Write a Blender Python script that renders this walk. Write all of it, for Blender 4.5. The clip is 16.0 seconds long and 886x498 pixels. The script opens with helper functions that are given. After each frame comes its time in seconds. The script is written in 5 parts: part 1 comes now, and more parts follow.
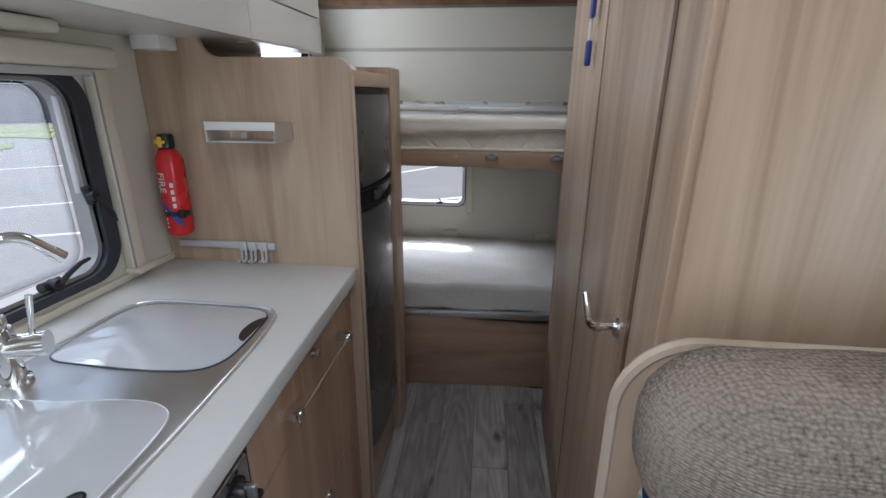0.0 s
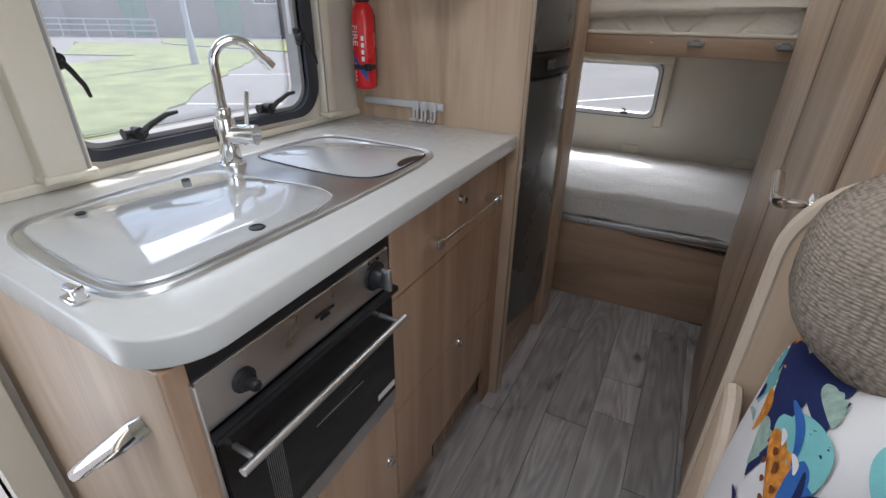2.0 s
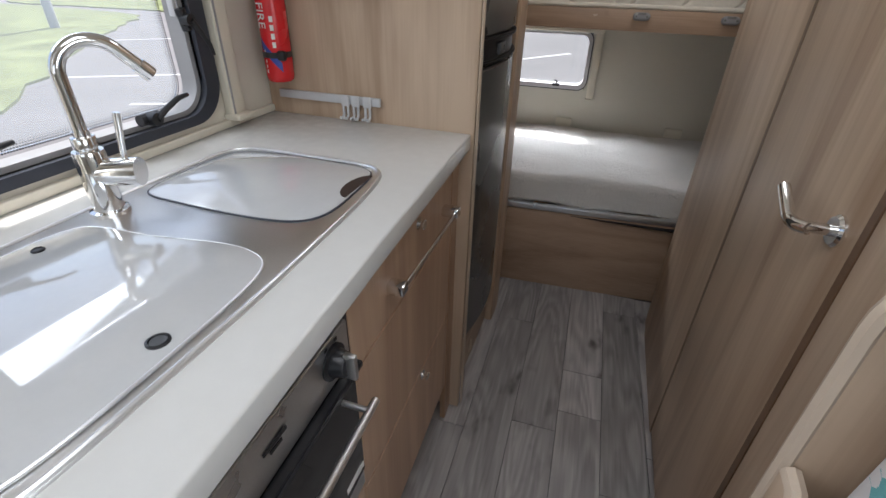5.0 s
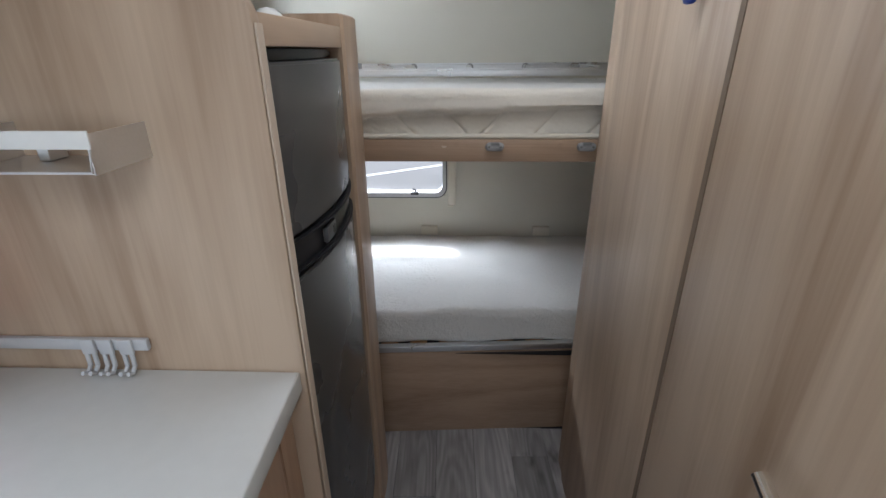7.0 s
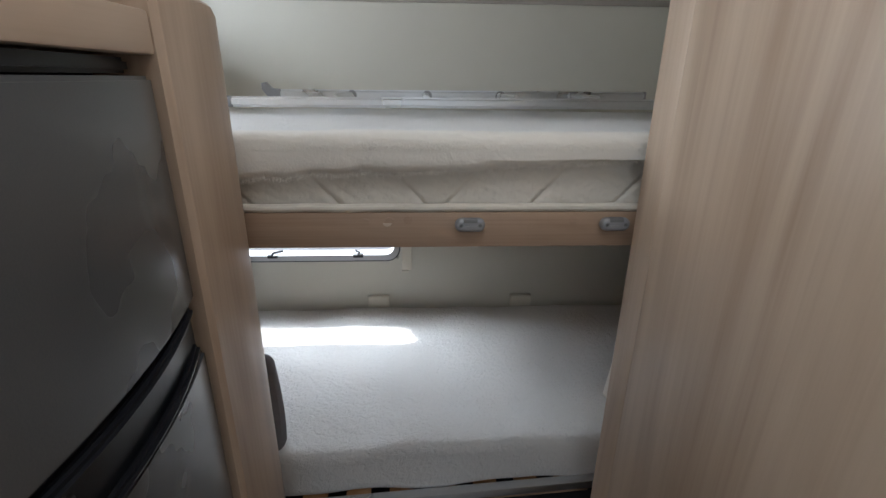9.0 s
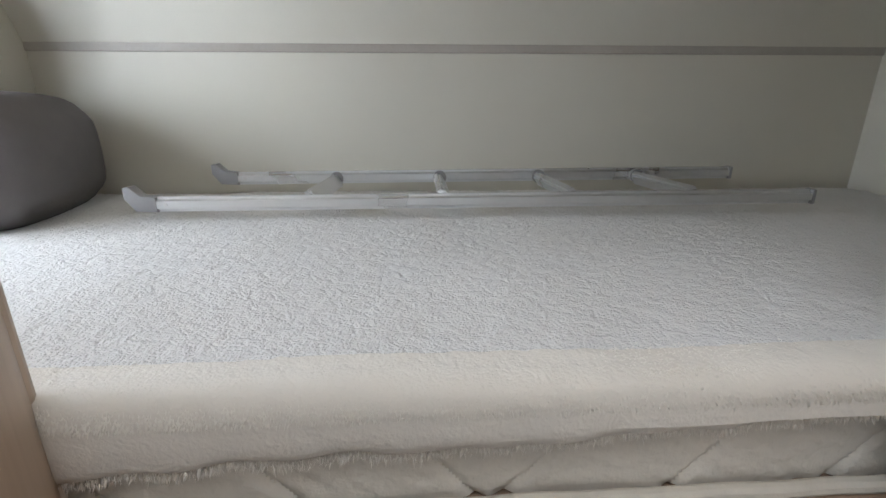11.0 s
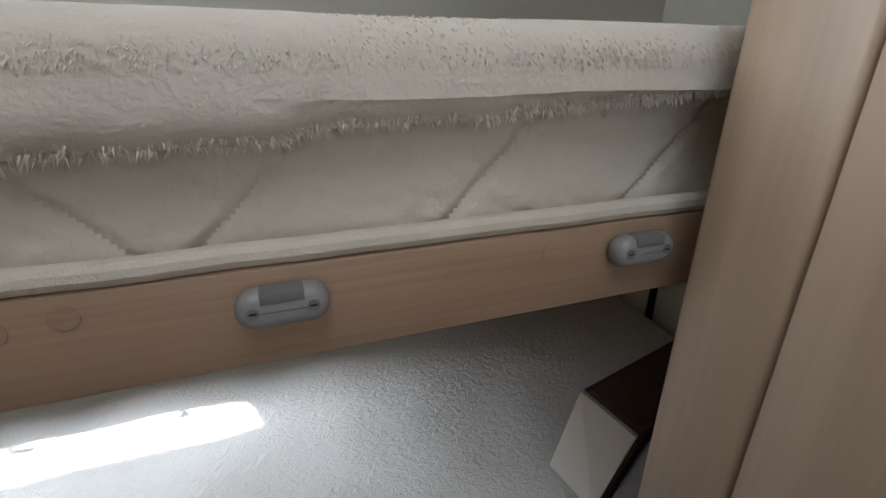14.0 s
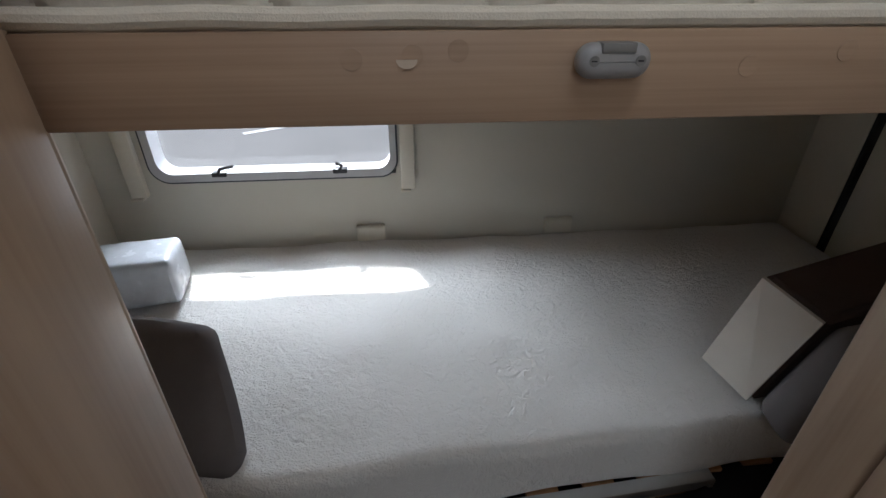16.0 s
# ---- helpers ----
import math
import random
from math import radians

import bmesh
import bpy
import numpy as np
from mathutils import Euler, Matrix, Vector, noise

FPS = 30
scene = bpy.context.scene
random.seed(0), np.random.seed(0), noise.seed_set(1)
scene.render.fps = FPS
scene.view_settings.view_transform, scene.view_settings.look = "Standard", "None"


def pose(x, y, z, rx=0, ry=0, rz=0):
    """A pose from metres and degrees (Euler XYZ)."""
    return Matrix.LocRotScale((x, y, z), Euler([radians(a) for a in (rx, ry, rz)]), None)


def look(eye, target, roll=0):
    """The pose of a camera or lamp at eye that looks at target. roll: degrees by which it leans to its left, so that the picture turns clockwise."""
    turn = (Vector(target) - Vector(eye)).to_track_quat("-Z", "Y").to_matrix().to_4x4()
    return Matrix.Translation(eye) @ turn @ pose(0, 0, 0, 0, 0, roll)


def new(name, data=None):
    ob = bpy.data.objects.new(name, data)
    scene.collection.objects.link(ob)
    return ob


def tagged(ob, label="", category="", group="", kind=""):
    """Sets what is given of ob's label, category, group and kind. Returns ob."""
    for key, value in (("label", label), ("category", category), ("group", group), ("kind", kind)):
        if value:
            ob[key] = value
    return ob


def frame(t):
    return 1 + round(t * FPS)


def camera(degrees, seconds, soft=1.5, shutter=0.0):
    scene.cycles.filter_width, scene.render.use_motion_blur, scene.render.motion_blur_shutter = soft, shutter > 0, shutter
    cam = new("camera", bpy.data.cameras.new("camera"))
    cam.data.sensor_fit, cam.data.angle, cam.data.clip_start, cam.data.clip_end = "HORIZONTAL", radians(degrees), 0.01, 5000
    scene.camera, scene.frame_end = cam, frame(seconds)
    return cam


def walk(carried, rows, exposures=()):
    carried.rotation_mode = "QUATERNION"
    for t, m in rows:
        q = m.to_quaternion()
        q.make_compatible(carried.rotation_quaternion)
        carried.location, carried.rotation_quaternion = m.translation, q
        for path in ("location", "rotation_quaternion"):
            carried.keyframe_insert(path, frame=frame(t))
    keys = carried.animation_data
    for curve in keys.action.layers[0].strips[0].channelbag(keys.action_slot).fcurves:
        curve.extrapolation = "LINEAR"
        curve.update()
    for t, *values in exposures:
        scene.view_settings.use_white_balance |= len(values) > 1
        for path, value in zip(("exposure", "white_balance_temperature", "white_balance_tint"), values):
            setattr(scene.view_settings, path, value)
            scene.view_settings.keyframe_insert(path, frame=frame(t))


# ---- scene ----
cam = camera(87.7, 16.0)
PATH = [
    (0, (0.572, 0.444, 1.41), (0.351, 2.326, 0.769), 0.4),
    (0.5, (0.6, 0.405, 1.376), (0.104, 2.212, 0.676), 0.5),
    (1, (0.61, 0.394, 1.342), (-0.071, 2.118, 0.591), 0.8),
    (1.5, (0.625, 0.387, 1.295), (-0.175, 2.025, 0.472), 1.0),
    (2, (0.636, 0.398, 1.241), (-0.226, 1.959, 0.336), 1.0),
    (2.5, (0.635, 0.413, 1.208), (-0.262, 1.914, 0.236), 0.8),
    (3, (0.635, 0.418, 1.185), (-0.271, 1.878, 0.161), 0.4),
    (3.2, (0.634, 0.421, 1.173), (-0.265, 1.872, 0.132), 0.3),
    (5.3, (0.463, 0.606, 1.306), (0.005, 2.273, 0.299), 1.1),
    (5.5, (0.467, 0.636, 1.324), (0.053, 2.328, 0.342), 0.8),
    (6, (0.487, 0.759, 1.374), (0.185, 2.508, 0.453), 0.6),
    (6.5, (0.49, 0.877, 1.4), (0.306, 2.678, 0.55), 0.2),
    (7, (0.448, 1.019, 1.419), (0.376, 2.854, 0.627), -0.4),
    (7.5, (0.458, 1.143, 1.424), (0.43, 2.998, 0.677), -0.6),
    (8, (0.507, 1.296, 1.419), (0.482, 3.158, 0.69), -0.6),
    (8.5, (0.502, 1.42, 1.403), (0.541, 3.286, 0.684), 0.0),
    (9, (0.457, 1.572, 1.406), (0.558, 3.445, 0.71), 0.6),
    (9.2, (0.447, 1.617, 1.409), (0.537, 3.495, 0.725), 0.6),
    (11.3, (0.424, 2.071, 1.537), (0.562, 3.973, 0.936), -0.4),
    (11.5, (0.433, 2.075, 1.543), (0.655, 3.971, 0.947), -0.0),
    (12, (0.459, 2.104, 1.546), (0.887, 3.967, 0.958), 0.9),
    (12.5, (0.5, 2.125, 1.527), (1.083, 3.945, 0.94), 1.1),
    (13, (0.532, 2.114, 1.477), (1.19, 3.898, 0.856), 0.8),
    (13.5, (0.558, 2.089, 1.394), (1.228, 3.842, 0.703), 0.6),
    (14, (0.553, 2.084, 1.299), (1.175, 3.823, 0.532), 0.2),
    (14.5, (0.528, 2.086, 1.246), (1.033, 3.819, 0.384), 0.2),
    (15, (0.455, 2.08, 1.226), (0.809, 3.809, 0.285), -0.3),
    (15.5, (0.404, 2.044, 1.217), (0.606, 3.776, 0.238), -0.5),
    (16, (0.395, 2.002, 1.214), (0.552, 3.726, 0.213), -0.0),
]
walk(cam, [(t, look(eye, target, roll)) for t, eye, target, roll in PATH],
     [(0.0, 0.18, 5850, 12), (1.0, 0.24, 5950, 12), (3.0, 0.4, 6250, 14), (6.5, 0.48, 6100, 11), (7.5, 0.6, 5600, 10), (8.5, 0.58, 5850, 10), (9.0, 0.32, 5850, 10), (11.5, 0.53, 5950, 11), (12.5, 0.56, 5950, 11), (13.4, 0.75, 6000, 10), (14.0, 0.32, 6000, 10), (14.5, 0.2, 5950, 10), (16.0, 0.22, 5900, 10)])

from mathutils.bvhtree import BVHTree

# The world: sky, one sun, and area lamps that stand in for daylight
SUN_WAY = Vector((0.33, -1.0, -1.42)).normalized()
world = bpy.data.worlds.new("sky")
scene.world = world
world.use_nodes = True
wn = world.node_tree
sky = wn.nodes.new("ShaderNodeTexSky")
sky.sky_type = "NISHITA"
sky.sun_disc = False
sky.sun_elevation = math.asin(-SUN_WAY.z)
sky.sun_rotation = math.atan2(-SUN_WAY.x, -SUN_WAY.y)
sky.air_density, sky.dust_density = 1.0, 2.5
wn.links.new(sky.outputs[0], wn.nodes["Background"].inputs[0])
wn.nodes["Background"].inputs[1].default_value = 0.15
sun = new("sun", bpy.data.lights.new("sun", "SUN"))
sun.data.energy, sun.data.angle, sun.data.color = 5.0, radians(0.6), (1.0, 0.95, 0.88)
sun.matrix_world = look((0, 0, 8), Vector((0, 0, 8)) + SUN_WAY)


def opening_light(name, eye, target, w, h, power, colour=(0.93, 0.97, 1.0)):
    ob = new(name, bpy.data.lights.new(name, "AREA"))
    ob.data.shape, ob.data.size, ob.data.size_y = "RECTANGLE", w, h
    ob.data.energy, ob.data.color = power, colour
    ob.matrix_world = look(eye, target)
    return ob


opening_light("daylight_entrance", (-0.46, 0.05, 1.0), (1, 0.15, 0.8), 0.5, 1.6, 4.5)
# Two roof lamps and one front lamp: added fill through unseen, invented openings
opening_light("fill_above_kitchen", (0.4, 0.5, 2.02), (0.4, 0.5, 0), 0.7, 0.7, 5.5)
opening_light("fill_above_aisle", (0.5, 1.9, 2.0), (0.5, 1.9, 0), 0.4, 0.4, 1.9)
opening_light("fill_from_front", (0.6, -2.55, 1.35), (0.6, 0, 0.9), 1.7, 0.7, 2.5)
opening_light("daylight_dinette_window", (1.66, 0.0, 1.25), (0.2, 0.2, 1.1), 0.9, 0.5, 5.5)
# Kitchen and bunk fill lamps hang unseen outside, above their windows, as sky glow
opening_light("fill_over_kitchen_window", (-0.76, 1.09, 1.84), (-0.1, 1.09, 0.98), 1.0, 0.6, 9.0)
opening_light("fill_over_bunk_window", (-0.30, 3.60, 1.30), (0.75, 2.6, 0.5), 0.8, 0.34, 38)
opening_light("daylight_upper_window", (-0.56, 2.71, 1.6), (1, 2.71, 1.4), 0.5, 0.28, 3.8)


# ---- materials ----
def shader(name, rough=0.5, metal=0.0, spec=0.5, coat=0.0):
    m = bpy.data.materials.new(name)
    m.use_nodes = True
    n = m.node_tree.nodes
    b = n["Principled BSDF"]
    b.inputs["Roughness"].default_value = rough
    b.inputs["Metallic"].default_value = metal
    b.inputs["Specular IOR Level"].default_value = spec
    b.inputs["Coat Weight"].default_value = coat
    return m, m.node_tree, b


def add(nt, kind, **values):
    n = nt.nodes.new(kind)
    for k, v in values.items():
        n.inputs[k.replace("_", " ")].default_value = v
    return n


def coords(nt, scale=(1, 1, 1), turn=(0, 0, 0)):
    c = nt.nodes.new("ShaderNodeTexCoord")
    m = nt.nodes.new("ShaderNodeMapping")
    m.inputs["Scale"].default_value = scale
    m.inputs["Rotation"].default_value = turn
    nt.links.new(c.outputs["Object"], m.inputs["Vector"])
    return m


def ramp(nt, source, stops):
    r = nt.nodes.new("ShaderNodeValToRGB")
    e = r.color_ramp.elements
    while len(e) < len(stops):
        e.new(0.5)
    for el, (p, c) in zip(e, stops):
        el.position, el.color = p, (*c, 1) if len(c) == 3 else c
    nt.links.new(source, r.inputs[0])
    return r


def bump(nt, b, source, strength, distance=0.002):
    k = add(nt, "ShaderNodeBump", Strength=strength, Distance=distance)
    nt.links.new(source, k.inputs["Height"])
    nt.links.new(k.outputs[0], b.inputs["Normal"])
    return k


def mottled(name, colour, vary=0.08, rough=0.5, metal=0.0, scale=6, fine=120, relief=0.05, spec=0.5, coat=0.0):
    """A plain surface with soft blotches and a fine grain."""
    m, nt, b = shader(name, rough, metal, spec, coat)
    co = coords(nt)
    n1 = add(nt, "ShaderNodeTexNoise", Scale=scale, Detail=4.0)
    n2 = add(nt, "ShaderNodeTexNoise", Scale=fine, Detail=3.0)
    nt.links.new(co.outputs[0], n1.inputs["Vector"])
    nt.links.new(co.outputs[0], n2.inputs["Vector"])
    mix = nt.nodes.new("ShaderNodeMath")
    mix.operation = "MULTIPLY_ADD"
    mix.inputs[1].default_value = 0.35
    nt.links.new(n2.outputs[0], mix.inputs[0])
    nt.links.new(n1.outputs[0], mix.inputs[2])
    lo = tuple(max(0.0, c * (1 - vary)) for c in colour)
    hi = tuple(min(1.0, c * (1 + vary)) for c in colour)
    r = ramp(nt, mix.outputs[0], [(0.4, lo), (0.95, hi)])
    nt.links.new(r.outputs[0], b.inputs["Base Color"])
    rr = ramp(nt, n1.outputs[0], [(0.3, (max(0.02, rough - 0.06),) * 3), (0.7, (min(1, rough + 0.08),) * 3)])
    nt.links.new(rr.outputs[0], b.inputs["Roughness"])
    if relief:
        bump(nt, b, n2.outputs[0], relief)
    return m


def wood(name, along, dark, light, rough=0.42, fine=1.0, vary_pieces=False, grain=0.17):
    """Laminate with a long soft grain along x, y or z."""
    m, nt, b = shader(name, rough)
    s = [8.0, 8.0, 8.0]
    s["xyz".index(along)] = 0.75
    f = [130.0 * fine, 130.0 * fine, 130.0 * fine]
    f["xyz".index(along)] = 2.2
    co, cf = coords(nt, s), coords(nt, f)
    n1 = add(nt, "ShaderNodeTexNoise", Scale=1.0, Detail=4.0, Distortion=1.3)
    n2 = add(nt, "ShaderNodeTexNoise", Scale=1.0, Detail=3.0, Roughness=0.6)
    n3 = add(nt, "ShaderNodeTexNoise", Scale=2.0, Detail=2.0)
    nt.links.new(co.outputs[0], n1.inputs["Vector"])
    nt.links.new(cf.outputs[0], n2.inputs["Vector"])
    plain = coords(nt)
    nt.links.new(plain.outputs[0], n3.inputs["Vector"])
    if vary_pieces:
        info = nt.nodes.new("ShaderNodeObjectInfo")
        for mp, far in ((co, 40.0), (cf, 90.0)):
            comb = nt.nodes.new("ShaderNodeCombineXYZ")
            k = add(nt, "ShaderNodeMath")
            k.operation = "MULTIPLY"
            k.inputs[1].default_value = far
            nt.links.new(info.outputs["Random"], k.inputs[0])
            for q in range(3):
                nt.links.new(k.outputs[0], comb.inputs[q])
            nt.links.new(comb.outputs[0], mp.inputs["Location"])
    s1 = add(nt, "ShaderNodeMath")
    s1.operation = "MULTIPLY_ADD"
    s1.inputs[1].default_value = grain
    nt.links.new(n2.outputs[0], s1.inputs[0])
    nt.links.new(n1.outputs[0], s1.inputs[2])
    s2 = add(nt, "ShaderNodeMath")
    s2.operation = "MULTIPLY_ADD"
    s2.inputs[1].default_value = 0.18
    nt.links.new(n3.outputs[0], s2.inputs[0])
    nt.links.new(s1.outputs[0], s2.inputs[2])
    mid = tuple((a + c) / 2 for a, c in zip(dark, light))
    r = ramp(nt, s2.outputs[0], [(0.47, dark), (0.64, mid), (0.84, light)])
    last = r.outputs[0]
    if vary_pieces:
        hsv = nt.nodes.new("ShaderNodeHueSaturation")
        mr = nt.nodes.new("ShaderNodeMapRange")
        mr.inputs["To Min"].default_value, mr.inputs["To Max"].default_value = 0.88, 1.13
        nt.links.new(info.outputs["Random"], mr.inputs["Value"])
        nt.links.new(mr.outputs[0], hsv.inputs["Value"])
        nt.links.new(last, hsv.inputs["Color"])
        last = hsv.outputs[0]
    nt.links.new(last, b.inputs["Base Color"])
    bump(nt, b, n2.outputs[0], 0.06, 0.0006)
    return m


WOOD_D, WOOD_L = (0.345, 0.235, 0.155), (0.55, 0.418, 0.302)
wood_z = wood("oak_laminate_upright", "z", WOOD_D, WOOD_L, grain=0.22)
wood_x = wood("oak_laminate_across", "x", (0.255, 0.158, 0.10), (0.43, 0.30, 0.205), fine=2.0, grain=0.40)
wood_y = wood("oak_laminate_along", "y", WOOD_D, WOOD_L)
wood_front = wood("oak_laminate_cabinet_front", "z", (0.31, 0.192, 0.122), (0.50, 0.345, 0.238))
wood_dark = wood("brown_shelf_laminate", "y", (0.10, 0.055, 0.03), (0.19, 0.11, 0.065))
edge_band = wood("pale_edge_band", "z", (0.45, 0.35, 0.26), (0.62, 0.51, 0.40), 0.38)


def planks(name, dark, light):
    """Grey oak vinyl: arched growth rings, fine streaks and a few knots, different on each plank."""
    m, nt, b = shader(name, 0.42)
    info = nt.nodes.new("ShaderNodeObjectInfo")
    shift = nt.nodes.new("ShaderNodeVectorMath")
    shift.operation = "SCALE"
    shift.inputs[0].default_value = (37.0, 61.0, 13.0)
    nt.links.new(info.outputs["Random"], shift.inputs["Scale"])
    waves = []
    for size, detail in (((7.0, 1.1, 1.0), 1.5), ((95.0, 5.0, 1.0), 3.0), ((14.0, 7.0, 1.0), 2.0)):
        co = coords(nt, size)
        nt.links.new(shift.outputs[0], co.inputs["Location"])
        n = add(nt, "ShaderNodeTexNoise", Scale=1.0, Detail=detail)
        nt.links.new(co.outputs[0], n.inputs["Vector"])
        waves.append(n)

    def calc(kind, a, c, d=0.0):
        k = add(nt, "ShaderNodeMath")
        k.operation = kind
        for i, v in enumerate((a, c, d)):
            if isinstance(v, float):
                k.inputs[i].default_value = v
            else:
                nt.links.new(v, k.inputs[i])
        return k.outputs[0]

    bent = calc("MULTIPLY_ADD", waves[1].outputs[0], 0.04, waves[0].outputs[0])
    rings = calc("SINE", calc("MULTIPLY", bent, 80.0), 0.0)
    tone = calc("MULTIPLY_ADD", rings, 0.05, calc("MULTIPLY_ADD", waves[1].outputs[0], 0.30, 0.25))
    tone = calc("MULTIPLY_ADD", waves[0].outputs[0], 0.25, tone)
    mid = tuple(0.55 * p + 0.45 * q for p, q in zip(dark, light))
    r = ramp(nt, tone, [(0.30, dark), (0.52, mid), (0.74, light)])
    spot = ramp(nt, waves[2].outputs[0], [(0.24, (0.30, 0.28, 0.27)), (0.33, (0.8, 0.8, 0.8)), (0.42, (1.0, 1.0, 1.0))])
    mix = nt.nodes.new("ShaderNodeMixRGB")
    mix.blend_type = "MULTIPLY"
    mix.inputs[0].default_value = 1.0
    nt.links.new(r.outputs[0], mix.inputs[1])
    nt.links.new(spot.outputs[0], mix.inputs[2])
    hsv = nt.nodes.new("ShaderNodeHueSaturation")
    mr = nt.nodes.new("ShaderNodeMapRange")
    mr.inputs["To Min"].default_value, mr.inputs["To Max"].default_value = 0.76, 1.18
    nt.links.new(info.outputs["Random"], mr.inputs["Value"])
    nt.links.new(mr.outputs[0], hsv.inputs["Value"])
    nt.links.new(mix.outputs[0], hsv.inputs["Color"])
    nt.links.new(hsv.outputs[0], b.inputs["Base Color"])
    bump(nt, b, waves[1].outputs[0], 0.2, 0.0008)
    return m


plank_mat = planks("grey_plank_vinyl", (0.165, 0.153, 0.15), (0.55, 0.52, 0.51))
worktop_mat = mottled("white_worktop_laminate", (0.61, 0.61, 0.59), 0.02, 0.16, scale=40, fine=500, relief=0.008)
wall_mat = mottled("cream_wall_vinyl", (0.68, 0.63, 0.535), 0.04, 0.6, scale=2, fine=400, relief=0.12)
wall_green = mottled("sage_cream_wall_vinyl", (0.63, 0.60, 0.515), 0.05, 0.65, scale=2, fine=400, relief=0.12)
cream_plastic = mottled("cream_plastic", (0.70, 0.65, 0.54), 0.04, 0.38, scale=4)
white_door = mottled("white_gloss_locker_laminate", (0.74, 0.72, 0.67), 0.02, 0.22, scale=2, relief=0.01)
white_plastic = mottled("white_plastic", (0.76, 0.75, 0.72), 0.03, 0.35)
grey_plastic = mottled("grey_plastic", (0.30, 0.295, 0.295), 0.05, 0.35)
mid_grey_plastic = mottled("mid_grey_plastic", (0.20, 0.195, 0.19), 0.05, 0.45)
dark_grey_plastic = mottled("dark_grey_plastic", (0.075, 0.075, 0.078), 0.05, 0.35)
pale_grey_plastic = mottled("pale_grey_plastic", (0.55, 0.55, 0.56), 0.05, 0.35)
black_plastic = mottled("black_plastic", (0.012, 0.012, 0.014), 0.2, 0.35, relief=0.04)
rubber = mottled("dark_rubber_seal", (0.03, 0.034, 0.046), 0.2, 0.33, relief=0.04)
chrome = mottled("polished_chrome", (0.82, 0.82, 0.82), 0.04, 0.07, 1.0, relief=0.0)
steel = mottled("brushed_stainless_steel", (0.72, 0.72, 0.72), 0.08, 0.33, 1.0, scale=9, fine=300, relief=0.03)
alu = mottled("satin_aluminium", (0.74, 0.75, 0.76), 0.05, 0.30, 1.0, relief=0.02)
# Black lifted towards grey: the sheen of reflected light is in the colour
fridge_black = mottled("black_fridge_door", (0.075, 0.075, 0.074), 0.15, 0.27, scale=3, fine=500, relief=0.06, spec=0.75)
lid_glass = mottled("white_backed_glass_lid", (0.52, 0.53, 0.535), 0.02, 0.03, scale=30, relief=0.0, spec=1.0, coat=1.0)
oven_glass = mottled("dark_oven_glass", (0.012, 0.012, 0.013), 0.1, 0.06, relief=0.0)
red_paint = mottled("red_enamel", (0.62, 0.018, 0.022), 0.06, 0.25, relief=0.02)
white_ink = mottled("white_ink", (0.72, 0.70, 0.68), 0.04, 0.5, relief=0.0)
blue_ink = mottled("blue_ink", (0.03, 0.06, 0.30), 0.05, 0.4, relief=0.0)
yellow_plastic = mottled("yellow_plastic", (0.80, 0.55, 0.04), 0.05, 0.4, relief=0.0)
grey_fabric = mottled("grey_velour", (0.17, 0.157, 0.155), 0.12, 0.9, scale=14, fine=700, relief=0.3, spec=0.2)
brown_fabric = mottled("dark_brown_velour", (0.115, 0.088, 0.078), 0.15, 0.9, scale=14, fine=700, relief=0.3, spec=0.2)
cream_fabric = mottled("cream_leatherette", (0.70, 0.65, 0.58), 0.05, 0.6, scale=10, fine=500, relief=0.15)
cream_piping = mottled("cream_piping", (0.70, 0.64, 0.54), 0.06, 0.8, scale=30, fine=600, relief=0.4)
plastic_wrap = mottled("crinkled_plastic_wrap", (0.66, 0.69, 0.73), 0.12, 0.22, scale=22, fine=60, relief=0.25)
slat_wood = wood("birch_slat", "y", (0.50, 0.26, 0.12), (0.62, 0.36, 0.18))


def fleece(name, colour, curl=1.0, depth=0.013):
    m, nt, b = shader(name, 0.95, spec=0.1)
    b.inputs["Sheen Weight"].default_value = 0.35
    co = coords(nt, (1, 1, 1))
    n1 = add(nt, "ShaderNodeTexNoise", Scale=55.0, Detail=3.0, Distortion=0.8)
    n2 = add(nt, "ShaderNodeTexNoise", Scale=330.0, Detail=3.0)
    n3 = add(nt, "ShaderNodeTexNoise", Scale=2.2, Detail=3.0)
    for n in (n1, n2, n3):
        nt.links.new(co.outputs[0], n.inputs["Vector"])
    s1 = add(nt, "ShaderNodeMath")
    s1.operation = "MULTIPLY_ADD"
    s1.inputs[1].default_value = 0.5
    nt.links.new(n2.outputs[0], s1.inputs[0])
    nt.links.new(n1.outputs[0], s1.inputs[2])
    r = ramp(nt, n3.outputs[0], [(0.3, tuple(c * 0.93 for c in colour)), (0.7, colour)])
    nt.links.new(r.outputs[0], b.inputs["Base Color"])
    bump(nt, b, s1.outputs[0], curl, depth)
    return m


fleece_white = fleece("white_fleece", (0.78, 0.76, 0.725), 0.8, 0.010)
fleece_top = fleece("pale_fleece", (0.80, 0.775, 0.735), 0.8, 0.009)
fleece_cream = fleece("cream_fleece", (0.83, 0.775, 0.685), 0.5, 0.004)
pile_mat = fleece("cream_fleece_pile", (0.88, 0.83, 0.74), 0.1, 0.001)
quilt = mottled("cream_quilted_ticking", (0.72, 0.67, 0.585), 0.05, 0.8, scale=12, fine=110, relief=0.9)


